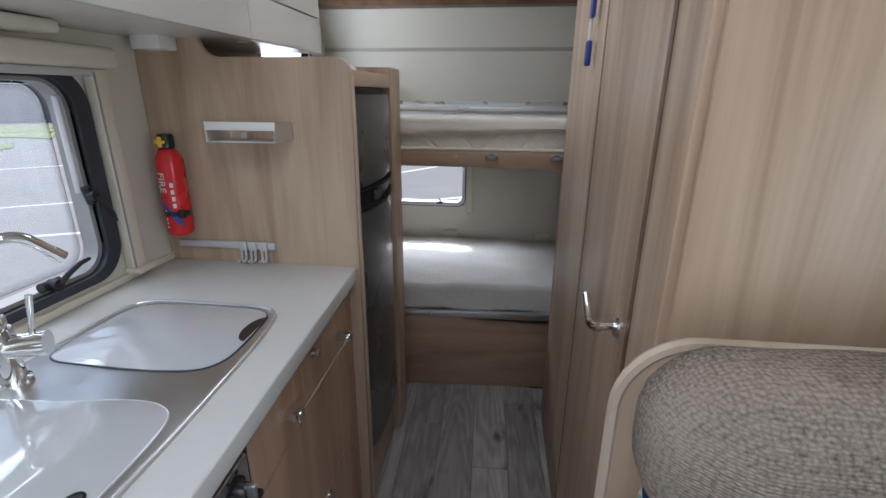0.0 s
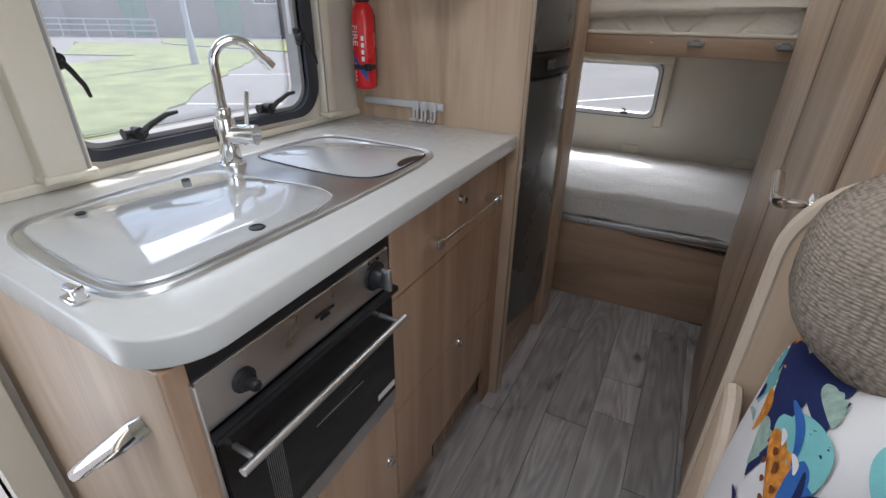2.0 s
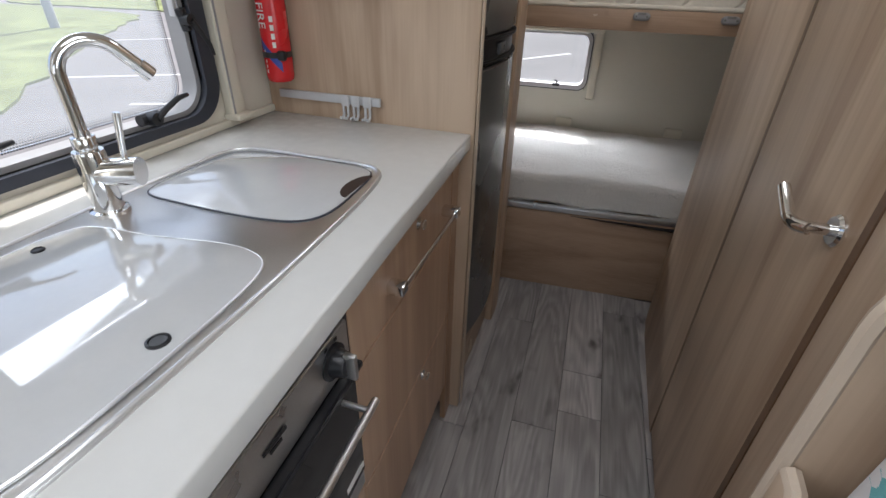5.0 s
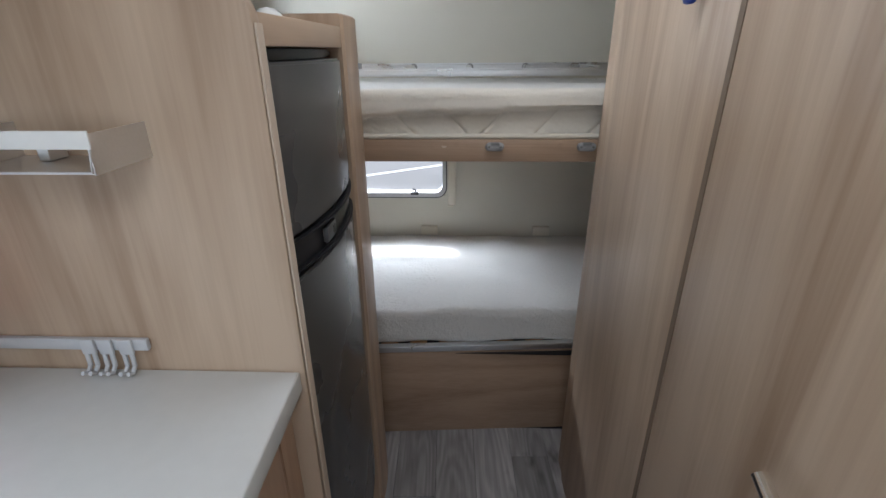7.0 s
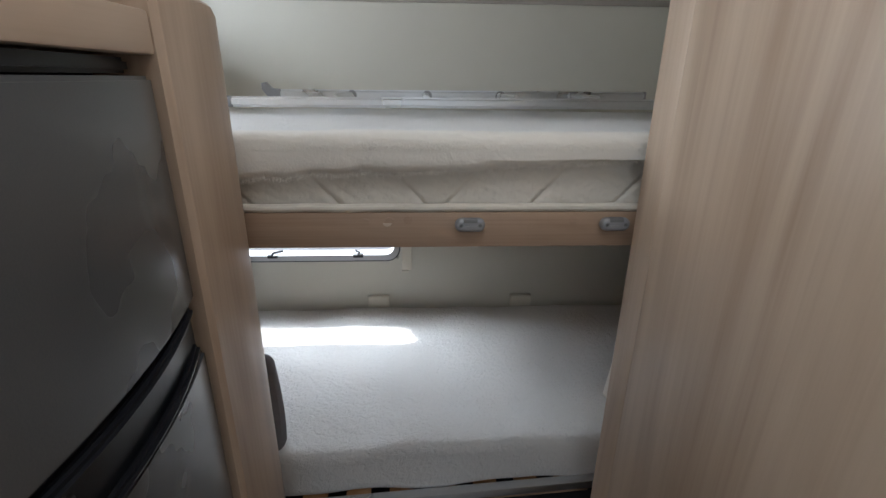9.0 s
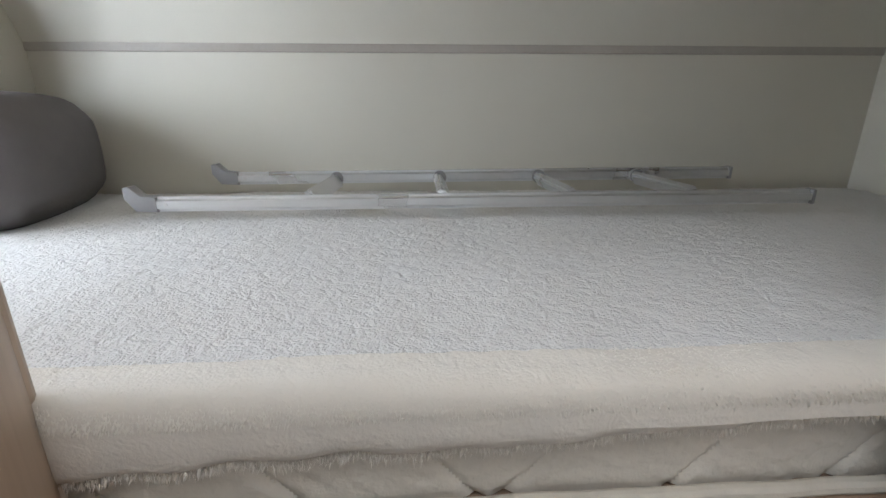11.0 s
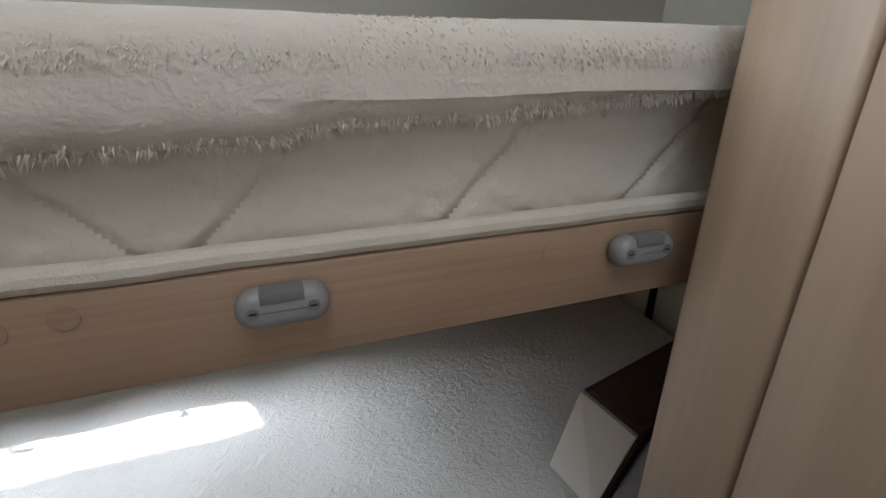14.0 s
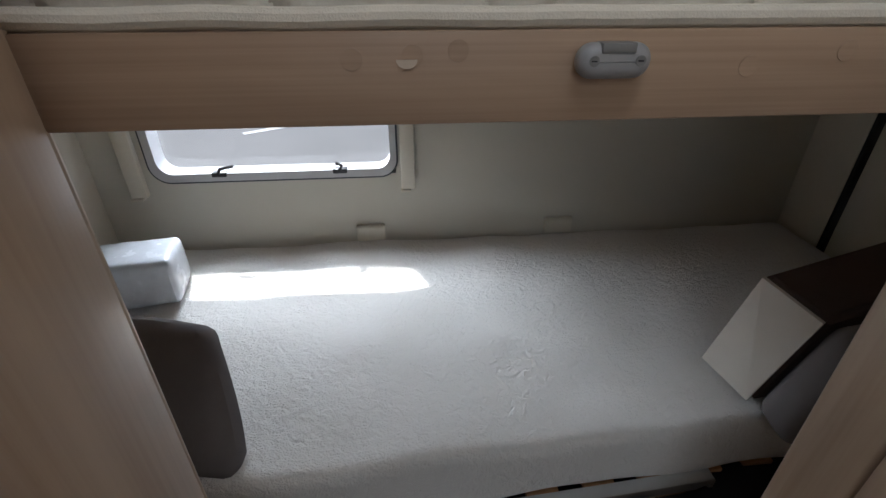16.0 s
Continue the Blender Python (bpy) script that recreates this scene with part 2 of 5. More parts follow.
def glass_pane(name, film=0.10, tint=(0.95, 0.97, 0.97)):
    m, nt, b = shader(name, 0.0)
    nt.nodes.remove(b)
    tr = nt.nodes.new("ShaderNodeBsdfTransparent")
    tr.inputs[0].default_value = (*tint, 1)
    gl = nt.nodes.new("ShaderNodeBsdfGlossy")
    gl.inputs["Roughness"].default_value = 0.02
    mx = nt.nodes.new("ShaderNodeMixShader")
    fr = nt.nodes.new("ShaderNodeFresnel")
    fr.inputs[0].default_value = 1.35
    nt.links.new(fr.outputs[0], mx.inputs[0])
    nt.links.new(tr.outputs[0], mx.inputs[1])
    nt.links.new(gl.outputs[0], mx.inputs[2])
    haze = nt.nodes.new("ShaderNodeBsdfTranslucent")
    haze.inputs[0].default_value = (0.9, 0.92, 0.95, 1)
    mh = nt.nodes.new("ShaderNodeMixShader")
    mh.inputs[0].default_value = film
    nt.links.new(mx.outputs[0], mh.inputs[1])
    nt.links.new(haze.outputs[0], mh.inputs[2])
    nt.links.new(mh.outputs[0], nt.nodes["Material Output"].inputs[0])
    return m


pane_mat = glass_pane("acrylic_window_pane")
clear_pane = glass_pane("clear_window_pane", 0.0)
# Half translucent, so the lamp behind whitens it in place of bright sky
sky_glow_pane = glass_pane("sky_glow_window_pane", 0.5)


def woven(name, dark, light, scale=300.0):
    """Coarse tweed: rows of stitches in mixed yarn, worn flat in places."""
    m, nt, b = shader(name, 0.95, spec=0.15)
    co = coords(nt)
    br = nt.nodes.new("ShaderNodeTexVoronoi")
    br.inputs["Scale"].default_value = scale
    br.inputs["Randomness"].default_value = 0.45
    sq = coords(nt, (0.62, 0.62, 1.25))
    nt.links.new(sq.outputs[0], br.inputs["Vector"])
    n = add(nt, "ShaderNodeTexNoise", Scale=4.0, Detail=5.0)
    n2 = add(nt, "ShaderNodeTexNoise", Scale=260.0, Detail=2.0)
    for q in (n, n2):
        nt.links.new(co.outputs[0], q.inputs["Vector"])
    k = add(nt, "ShaderNodeMath")
    k.operation = "MULTIPLY_ADD"
    k.inputs[1].default_value = 0.55
    nt.links.new(n2.outputs[0], k.inputs[0])
    nt.links.new(n.outputs[0], k.inputs[2])
    k2 = add(nt, "ShaderNodeMath")
    k2.operation = "MULTIPLY_ADD"
    k2.inputs[1].default_value = -0.45
    nt.links.new(br.outputs["Distance"], k2.inputs[0])
    nt.links.new(k.outputs[0], k2.inputs[2])
    r = ramp(nt, k2.outputs[0], [(0.25, dark), (0.5, tuple((p + q) / 2 for p, q in zip(dark, light))), (0.8, light)])
    nt.links.new(r.outputs[0], b.inputs["Base Color"])
    bump(nt, b, br.outputs["Distance"], 0.9, -0.003)
    return m


tweed = woven("brown_tweed", (0.03, 0.023, 0.018), (0.36, 0.30, 0.245), 240.0)


print_white = mottled("white_cotton", (0.72, 0.70, 0.69), 0.04, 0.8, scale=8, fine=700, relief=0.25, spec=0.2)
print_navy = mottled("navy_print", (0.018, 0.026, 0.095), 0.2, 0.8, scale=20, fine=700, relief=0.2, spec=0.2)
print_teal = mottled("teal_print", (0.19, 0.47, 0.48), 0.18, 0.8, scale=18, fine=700, relief=0.2, spec=0.2)
print_blue = mottled("blue_print", (0.04, 0.14, 0.42), 0.2, 0.8, scale=20, fine=700, relief=0.2, spec=0.2)
print_orange = mottled("orange_print", (0.60, 0.23, 0.04), 0.5, 0.8, scale=110, fine=700, relief=0.2, spec=0.2)
print_brown = mottled("brown_print", (0.16, 0.05, 0.02), 0.2, 0.8, scale=40, fine=700, relief=0.2, spec=0.2)
print_sage = mottled("sage_print", (0.32, 0.42, 0.36), 0.3, 0.8, scale=90, fine=700, relief=0.2, spec=0.2)
asphalt = mottled("worn_tarmac", (0.215, 0.205, 0.20), 0.2, 0.9, scale=0.7, fine=60, relief=0.3)
grass = mottled("mown_grass", (0.24, 0.27, 0.125), 0.4, 0.9, scale=1.3, fine=35, relief=0.6, spec=0.1)
brick = mottled("weathered_brick", (0.38, 0.285, 0.265), 0.2, 0.85, scale=0.6, fine=9, relief=0.2)
green_paint = mottled("green_door_paint", (0.05, 0.27, 0.16), 0.1, 0.5, scale=2)
sign_blue = mottled("pale_blue_sign", (0.42, 0.58, 0.62), 0.25, 0.5, scale=0.8)
gap_brown = mottled("brown_gap", (0.20, 0.14, 0.095), 0.1, 0.6)

cutout_shade = mottled("cutout_shade_brown", (0.035, 0.02, 0.014), 0.2, 0.6)
strip_grey = mottled("grey_brown_strip", (0.42, 0.38, 0.33), 0.1, 0.5)


# ---- shapes ----
def thing(name, base, label, category, group="", kind=""):
    ob = new(name)
    ob.location = base
    ob.empty_display_size = 0.05
    return tagged(ob, label, category, group, kind)


def part(name, bm, material, parent=None, label="", smooth=True):
    """Links a bmesh, built in world coordinates, as one mesh under a thing or a part."""
    me = bpy.data.meshes.new(name)
    base = Vector((0, 0, 0))
    p = parent
    while p is not None:
        base += p.location
        p = p.parent
    bmesh.ops.translate(bm, verts=bm.verts, vec=-base)
    bmesh.ops.recalc_face_normals(bm, faces=bm.faces)
    for f in bm.faces:
        f.smooth = smooth
    bm.to_mesh(me)
    bm.free()
    me.materials.append(material)
    if smooth:
        me.set_sharp_from_angle(angle=radians(35))
    ob = new(name, me)
    if parent is not None:
        ob.parent = parent
    if label:
        ob["label"] = label
    return ob


def box(x0, x1, y0, y1, z0, z1, bevel=0.0, seg=2, bm=None):
    own = bm is None
    tmp = bmesh.new()
    m = Matrix.Translation(((x0 + x1) / 2, (y0 + y1) / 2, (z0 + z1) / 2)) @ Matrix.Diagonal((abs(x1 - x0), abs(y1 - y0), abs(z1 - z0), 1))
    bmesh.ops.create_cube(tmp, size=1, matrix=m)
    if bevel:
        bmesh.ops.bevel(tmp, geom=tmp.edges[:], offset=bevel, segments=seg, affect="EDGES", profile=0.5)
    return tmp if own else join(bm, tmp)


def join(bm, other):
    me = bpy.data.meshes.new("tmp")
    other.to_mesh(me)
    other.free()
    bm.from_mesh(me)
    bpy.data.meshes.remove(me)
    return bm


def rounded(u0, u1, v0, v1, r, n=6):
    """The outline of a rounded rectangle; r is one radius or four (from the low-low corner round)."""
    rs = r if isinstance(r, (tuple, list)) else (r,) * 4
    out = []
    for (cu, cv), rad, a0 in zip(((u0, v0), (u1, v0), (u1, v1), (u0, v1)), rs, (180, 270, 0, 90)):
        su, sv = (1 if cu == u0 else -1), (1 if cv == v0 else -1)
        for k in range(n + 1):
            a = radians(a0 + 90 * k / n)
            out.append((cu + su * rad + rad * math.cos(a), cv + sv * rad + rad * math.sin(a)))
    return out


def place_uv(axis, u, v, d):
    return {"x": (d, u, v), "y": (u, d, v), "z": (u, v, d)}[axis]


def prism(outline, axis, d0, d1, bevel=0.0, seg=2):
    """An outline pushed along an axis from d0 to d1, its rims rounded."""
    bm = bmesh.new()
    lo = [bm.verts.new(place_uv(axis, u, v, d0)) for u, v in outline]
    hi = [bm.verts.new(place_uv(axis, u, v, d1)) for u, v in outline]
    n = len(lo)
    rims = []
    a, b = bm.faces.new(lo), bm.faces.new(hi)
    rims = list(a.edges) + list(b.edges)
    for i in range(n):
        bm.faces.new((lo[i], lo[(i + 1) % n], hi[(i + 1) % n], hi[i]))
    bmesh.ops.remove_doubles(bm, verts=bm.verts, dist=1e-6)
    bmesh.ops.recalc_face_normals(bm, faces=bm.faces)
    if bevel:
        rims = [e for e in bm.edges if abs((e.verts[0].co - e.verts[1].co)["xyz".index(axis)]) < 1e-6 and len(e.link_faces) == 2 and abs(e.calc_face_angle(0) - math.pi / 2) < 0.3]
        bmesh.ops.bevel(bm, geom=rims, offset=bevel, segments=seg, affect="EDGES", profile=0.5)
    return bm


def ring(outer, inner, axis, d0, d1):
    """A frame between two outlines of the same count."""
    bm = bmesh.new()
    loops = [[bm.verts.new(place_uv(axis, u, v, d)) for u, v in o] for o, d in ((outer, d0), (outer, d1), (inner, d1), (inner, d0))]
    n = len(outer)
    for a in range(4):
        p, q = loops[a], loops[(a + 1) % 4]
        for i in range(n):
            bm.faces.new((p[i], p[(i + 1) % n], q[(i + 1) % n], q[i]))
    return bm


def tube(points, r, n=12, caps=True):
    """A round bar along points; r is one radius or one for each point."""
    pts = [Vector(p) for p in points]
    rs = r if isinstance(r, (tuple, list)) else [r] * len(pts)
    bm = bmesh.new()
    ways = [(pts[min(i + 1, len(pts) - 1)] - pts[max(i - 1, 0)]).normalized() for i in range(len(pts))]
    side = ways[0].orthogonal().normalized()
    rows = []
    for p, w, rad in zip(pts, ways, rs):
        side = (side - w * side.dot(w)).normalized()
        up = w.cross(side)
        rows.append([bm.verts.new(p + rad * (math.cos(2 * math.pi * k / n) * side + math.sin(2 * math.pi * k / n) * up)) for k in range(n)])
    for a, b in zip(rows, rows[1:]):
        for k in range(n):
            bm.faces.new((a[k], a[(k + 1) % n], b[(k + 1) % n], b[k]))
    if caps:
        bm.faces.new(rows[0])
        bm.faces.new(rows[-1])
    return bm


def arc(centre, a, b, r, d0, d1, n=10):
    """Points on an arc in the plane of a and b."""
    c, a, b = Vector(centre), Vector(a), Vector(b)
    return [c + r * (math.cos(radians(d0 + (d1 - d0) * k / n)) * a + math.sin(radians(d0 + (d1 - d0) * k / n)) * b) for k in range(n + 1)]


def lathe(profile, base, axis=(0, 0, 1), n=24):
    """A profile of (radius, height) turned about an axis through base."""
    q = Vector((0, 0, 1)).rotation_difference(Vector(axis))
    bm = bmesh.new()
    rows = [[bm.verts.new(Vector(base) + q @ Vector((r * math.cos(2 * math.pi * k / n), r * math.sin(2 * math.pi * k / n), h))) for k in range(n)] for r, h in profile]
    for a, b in zip(rows, rows[1:]):
        for k in range(n):
            bm.faces.new((a[k], a[(k + 1) % n], b[(k + 1) % n], b[k]))
    bm.faces.new(rows[0])
    bm.faces.new(rows[-1])
    bmesh.ops.remove_doubles(bm, verts=bm.verts, dist=1e-6)
    return bm


def structure(name, bm, material, label, category, smooth=False):
    return tagged(part(name, bm, material, None, smooth=smooth), label, category, kind="structure")


def cushion(x0, x1, y0, y1, z0, z1, r=0.04, step=0.02, puff=0.0, seed=0, rough=0.004):
    """A soft rounded block with a gently uneven skin."""
    bm = bmesh.new()
    sx, sy, sz = x1 - x0, y1 - y0, z1 - z0
    c = Vector(((x0 + x1) / 2, (y0 + y1) / 2, (z0 + z1) / 2))
    half = Vector((sx / 2, sy / 2, sz / 2))
    seen = {}

    def vert(p):
        key = tuple(round(v, 5) for v in p)
        if key not in seen:
            q = Vector([max(-h + min(r, h * 0.98), min(h - min(r, h * 0.98), v)) for v, h in zip(p, half)])
            d = p - q
            w = q + d.normalized() * min(r, min(half) * 0.98) if d.length > 1e-9 else p.copy()
            if puff:
                fx, fy, fz = (1 - abs(v / h) ** 2 for v, h in zip(p, half))
                w += Vector((math.copysign(puff * fy * fz, p.x) if abs(abs(p.x) - half.x) < 1e-6 else 0, math.copysign(puff * fx * fz, p.y) if abs(abs(p.y) - half.y) < 1e-6 else 0, math.copysign(puff * fx * fy, p.z) if abs(abs(p.z) - half.z) < 1e-6 else 0))
            w += Vector((0.3, 0.3, 1)) * rough * noise.noise((w + c) * 7 + Vector((seed, 0, 0)))
            seen[key] = bm.verts.new(w + c)
        return seen[key]

    counts = [max(3, int(round(2 * h / step))) for h in half]
    for ax in range(3):
        b, d = (ax + 1) % 3, (ax + 2) % 3
        for side in (-1, 1):
            for i in range(counts[b]):
                for j in range(counts[d]):
                    quad = []
                    for di, dj in ((0, 0), (1, 0), (1, 1), (0, 1)):
                        p = Vector((0, 0, 0))
                        p[ax] = side * half[ax]
                        p[b] = -half[b] + 2 * half[b] * (i + di) / counts[b]
                        p[d] = -half[d] + 2 * half[d] * (j + dj) / counts[d]
                        quad.append(vert(p))
                    try:
                        bm.faces.new(quad)
                    except ValueError:
                        pass
    return bm


# ---- the caravan's shell ----
LEFT, RIGHT, FRONT, REAR, TOP = -0.36, 1.62, -2.5, 3.24, 1.95
SHELL = 0.05


def wall_with_openings(axis, d0, d1, u0, u1, v0, v1, holes):
    """A slab with rectangular openings, cut into butted blocks."""
    bm = bmesh.new()
    us = sorted({u0, u1, *[h[0] for h in holes], *[h[1] for h in holes]})
    vs = sorted({v0, v1, *[h[2] for h in holes], *[h[3] for h in holes]})
    nu, nv = len(us) - 1, len(vs) - 1

    def solid(i, j):
        if not (0 <= i < nu and 0 <= j < nv):
            return False
        cu, cv = (us[i] + us[i + 1]) / 2, (vs[j] + vs[j + 1]) / 2
        return not any(h[0] < cu < h[1] and h[2] < cv < h[3] for h in holes)

    cache = {}

    def vert(i, j, d):
        key = (i, j, d)
        if key not in cache:
            cache[key] = bm.verts.new(place_uv(axis, us[i], vs[j], d))
        return cache[key]

    for i in range(nu):
        for j in range(nv):
            if not solid(i, j):
                continue
            for d in (d0, d1):
                bm.faces.new([vert(i, j, d), vert(i + 1, j, d), vert(i + 1, j + 1, d), vert(i, j + 1, d)])
            for di, dj, a, b in ((-1, 0, (i, j), (i, j + 1)), (1, 0, (i + 1, j), (i + 1, j + 1)), (0, -1, (i, j), (i + 1, j)), (0, 1, (i, j + 1), (i + 1, j + 1))):
                if not solid(i + di, j + dj):
                    bm.faces.new([vert(*a, d0), vert(*b, d0), vert(*b, d1), vert(*a, d1)])
    return bm


KWIN = (0.785, 1.395, 1.00, 1.44)      # kitchen window: y0, y1, z0, z1
BWIN = (-0.27, 0.375, 0.75, 1.03)      # lower bunk window: x0, x1, z0, z1
UWIN = (2.45, 2.98, 1.44, 1.74)        # upper bunk window: y0, y1, z0, z1
DOOR = (-0.12, 0.50, 0.0, 1.80)
BUNK_LEFT = -0.45
structure("wall_left", wall_with_openings("x", LEFT - SHELL, LEFT, FRONT, 2.24, -0.05, TOP, [KWIN, DOOR]), wall_mat,
          "cream vinyl-faced caravan side wall with window and door openings", "wall")
structure("wall_bunk_end", wall_with_openings("x", BUNK_LEFT - SHELL, BUNK_LEFT, 2.20, REAR, -0.05, TOP, [UWIN]), wall_green,
          "pale sage-cream wall at the bunk end with a high window", "wall")
structure("wall_right", wall_with_openings("x", RIGHT, RIGHT + SHELL, FRONT, REAR, -0.05, TOP, [(-0.5, 0.5, 0.95, 1.5)]), wall_green,
          "cream vinyl-faced caravan side wall", "wall")
# Unseen end wall; its opening is added for the front fill lamp
structure("wall_front", wall_with_openings("y", FRONT - SHELL, FRONT, LEFT - SHELL, RIGHT + SHELL, -0.05, TOP, [(-0.2, 1.45, 0.95, 1.7)]), wall_mat,
          "cream caravan end wall, unseen, with a wide opening added for light", "wall")
structure("wall_rear", wall_with_openings("y", REAR, REAR + SHELL, LEFT - SHELL - 0.1, RIGHT + SHELL, -0.05, 1.64, [BWIN]), wall_green,
          "pale sage-cream rear wall behind the bunks with a low window", "wall")
bm = bmesh.new()
prof = [(REAR, 1.64), (REAR - 0.035, 1.72), (REAR - 0.085, 1.82), (REAR - 0.15, 1.95), (REAR + 0.05, 1.95), (REAR + 0.05, 1.64)]
a = [bm.verts.new((BUNK_LEFT - SHELL, y, z)) for y, z in prof]
b = [bm.verts.new((RIGHT + SHELL, y, z)) for y, z in prof]
bm.faces.new(a), bm.faces.new(b)
for i in range(len(prof)):
    bm.faces.new((a[i], a[(i + 1) % 6], b[(i + 1) % 6], b[i]))
structure("wall_rear_slope", bm, wall_green, "pale sage-cream wall section sloping in to the roof", "wall")
# Roof openings and covers are unseen, added round the two fill lamps
structure("ceiling", wall_with_openings("z", TOP, TOP + 0.06, BUNK_LEFT - SHELL, RIGHT + SHELL, FRONT - SHELL, REAR + SHELL, [(0.05, 0.75, 0.15, 0.85), (0.3, 0.7, 1.7, 2.1)]), wall_mat,
          "off-white caravan ceiling with two unseen openings added for light", "ceiling")
structure("added_rooflight_1", box(0.0, 0.80, 0.10, 0.90, TOP + 0.11, TOP + 0.13, 0.006), white_plastic, "unseen white cover added over the large roof opening", "rooflight")
structure("added_rooflight_2", box(0.25, 0.75, 1.65, 2.15, TOP + 0.11, TOP + 0.13, 0.006), white_plastic, "unseen white cover added over the aisle roof opening", "rooflight")
structure("floor", box(BUNK_LEFT - SHELL, RIGHT + SHELL, FRONT - SHELL, REAR + SHELL, -0.06, -0.006), black_plastic, "caravan floor under grey plank-patterned vinyl", "floor")
structure("trim_rear_wall", box(BUNK_LEFT, RIGHT, REAR - 0.006, REAR, 1.632, 1.652, 0.0025), strip_grey, "grey-brown joint strip along the rear wall", "trim")
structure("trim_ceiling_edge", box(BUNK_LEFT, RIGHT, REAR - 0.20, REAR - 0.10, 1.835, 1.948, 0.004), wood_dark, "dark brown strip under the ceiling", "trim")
structure("trim_right_wall_joint", box(RIGHT - 0.022, RIGHT, 3.068, 3.078, 0.40, 1.10), black_plastic, "dark vertical joint in the bunk end wall", "trim")
structure("trim_right_wall_panel", box(RIGHT - 0.022, RIGHT, 3.08, REAR, 0.40, 1.10, 0.002), wall_mat, "cream end wall panel beside a dark joint", "trim")
structure("trim_left_wall_joint", box(BUNK_LEFT, BUNK_LEFT + 0.022, 3.055, 3.066, 0.40, 1.10), black_plastic, "dark vertical joint in the window end wall", "trim")
structure("trim_left_wall_panel", box(BUNK_LEFT, BUNK_LEFT + 0.022, 3.068, REAR, 0.40, 1.10, 0.002), wall_mat, "cream wall panel beside a dark joint", "trim")
structure("door_frame", ring([(0.50 + 0.055, -0.02), (0.50 + 0.055, 1.86), (-0.18, 1.86), (-0.18, -0.02)], [(0.50, 0.0), (0.50, 1.80), (-0.12, 1.80), (-0.12, 0.0)], "x", LEFT - 0.06, LEFT + 0.05),
          cream_plastic, "cream moulded frame of the open entrance door", "door frame")

# ---- kitchen unit ----
def kitchen_front(y):
    return 0.232 - 0.036 * (y - 0.56)


WT, PANEL_Y = 0.95, 1.61
unit = thing("kitchen_unit", (0, 1.0, 0), "pale oak laminate kitchen base unit with drawers and lower doors", "kitchen unit")
part("end_panel", prism(rounded(-0.30, 0.205, 0.0, WT - 0.042, 0.004), "y", 0.572, 0.592, 0.002), wood_z, unit)
part("corner_post", box(0.188, 0.212, 0.574, 0.60, 0.0, WT - 0.042, 0.003, 2), wood_front, unit)
part("back", box(LEFT + 0.002, -0.30, 0.575, 1.60, 0.0, WT - 0.045), wood_z, unit)


def plinth_front(y):
    return 0.149 - 0.036 * (y - 0.97)


def slanted(y0, y1, z0, z1, a, b, bevel=0.0):
    """A thin upright board along the plinth, from a to b in front of its face."""
    return prism([(plinth_front(y0) + a, y0), (plinth_front(y0) + b, y0), (plinth_front(y1) + b, y1), (plinth_front(y1) + a, y1)], "z", z0, z1)


part("plinth", slanted(0.60, 1.606, 0.0, 0.185, -0.016, 0.0), wood_y, unit)
for y0, y1 in ((0.78, 0.99), (1.25, 1.50)):
    vent = part("vent_grille", slanted(y0, y1, 0.018, 0.070, 0.0, 0.002), black_plastic, unit, "dark vent slots in the plinth")
    for k in range(int((y1 - y0) / 0.012)):
        part("vent_bar", slanted(y0 + 0.006 + 0.012 * k, y0 + (0.011 if k % 5 else 0.016) + 0.012 * k, 0.018, 0.070, 0.002, 0.0045), wood_y, vent)


def front_board(name, y0, y1, z0, z1, parent, mat=None, proud=0.0, label=""):
    """A cabinet front that follows the slight taper of the unit."""
    bm = bmesh.new()
    a, b = kitchen_front(y0) - 0.026 + proud, kitchen_front(y1) - 0.026 + proud
    vs = [bm.verts.new(p) for p in ((a - 0.017, y0, z0), (a, y0, z0), (b, y1, z0), (b - 0.017, y1, z0), (a - 0.017, y0, z1), (a, y0, z1), (b, y1, z1), (b - 0.017, y1, z1))]
    for q in ((0, 1, 2, 3), (4, 5, 6, 7), (0, 1, 5, 4), (1, 2, 6, 5), (2, 3, 7, 6), (3, 0, 4, 7)):
        bm.faces.new([vs[i] for i in q])
    bmesh.ops.recalc_face_normals(bm, faces=bm.faces)
    bmesh.ops.bevel(bm, geom=bm.edges[:], offset=0.0018, segments=2, affect="EDGES")
    return part(name, bm, mat or wood_front, parent, label)


def knob(parent, y, z, x=None):
    x = kitchen_front(y) - 0.026 if x is None else x
    k = part("lock_knob", lathe([(0.004, 0), (0.0045, 0.008), (0.010, 0.010), (0.0105, 0.014), (0.008, 0.016), (0.0001, 0.016)], (x, y, z), (1, 0, 0), 18), chrome, parent, "small chrome push-lock knob")
    part("rosette", lathe([(0.013, 0), (0.013, 0.002), (0.0001, 0.002)], (x, y, z), (1, 0, 0), 18), chrome, k)
    return k


drawer = front_board("drawer_front", 1.004, 1.545, 0.745, 0.900, unit)
tall = front_board("door", 1.004, 1.545, 0.452, 0.742, unit)
low = front_board("lower_door", 1.004, 1.545, 0.168, 0.448, unit)
low2 = front_board("oven_lower_door", 0.602, 1.000, 0.168, 0.505, unit)
front_board("filler_strip", 1.549, 1.608, 0.0, 0.906, unit)
knob(drawer, 1.305, 0.858)
knob(low, 1.325, 0.428)
knob(low2, 0.968, 0.336)
hx = kitchen_front(1.3) - 0.026
bar = part("handle", tube([(hx + 0.030, 1.150, 0.812), (hx + 0.030, 1.30, 0.812), (hx + 0.028, 1.472, 0.812)], 0.0045, 12), chrome, drawer, "slim chrome bar handle")
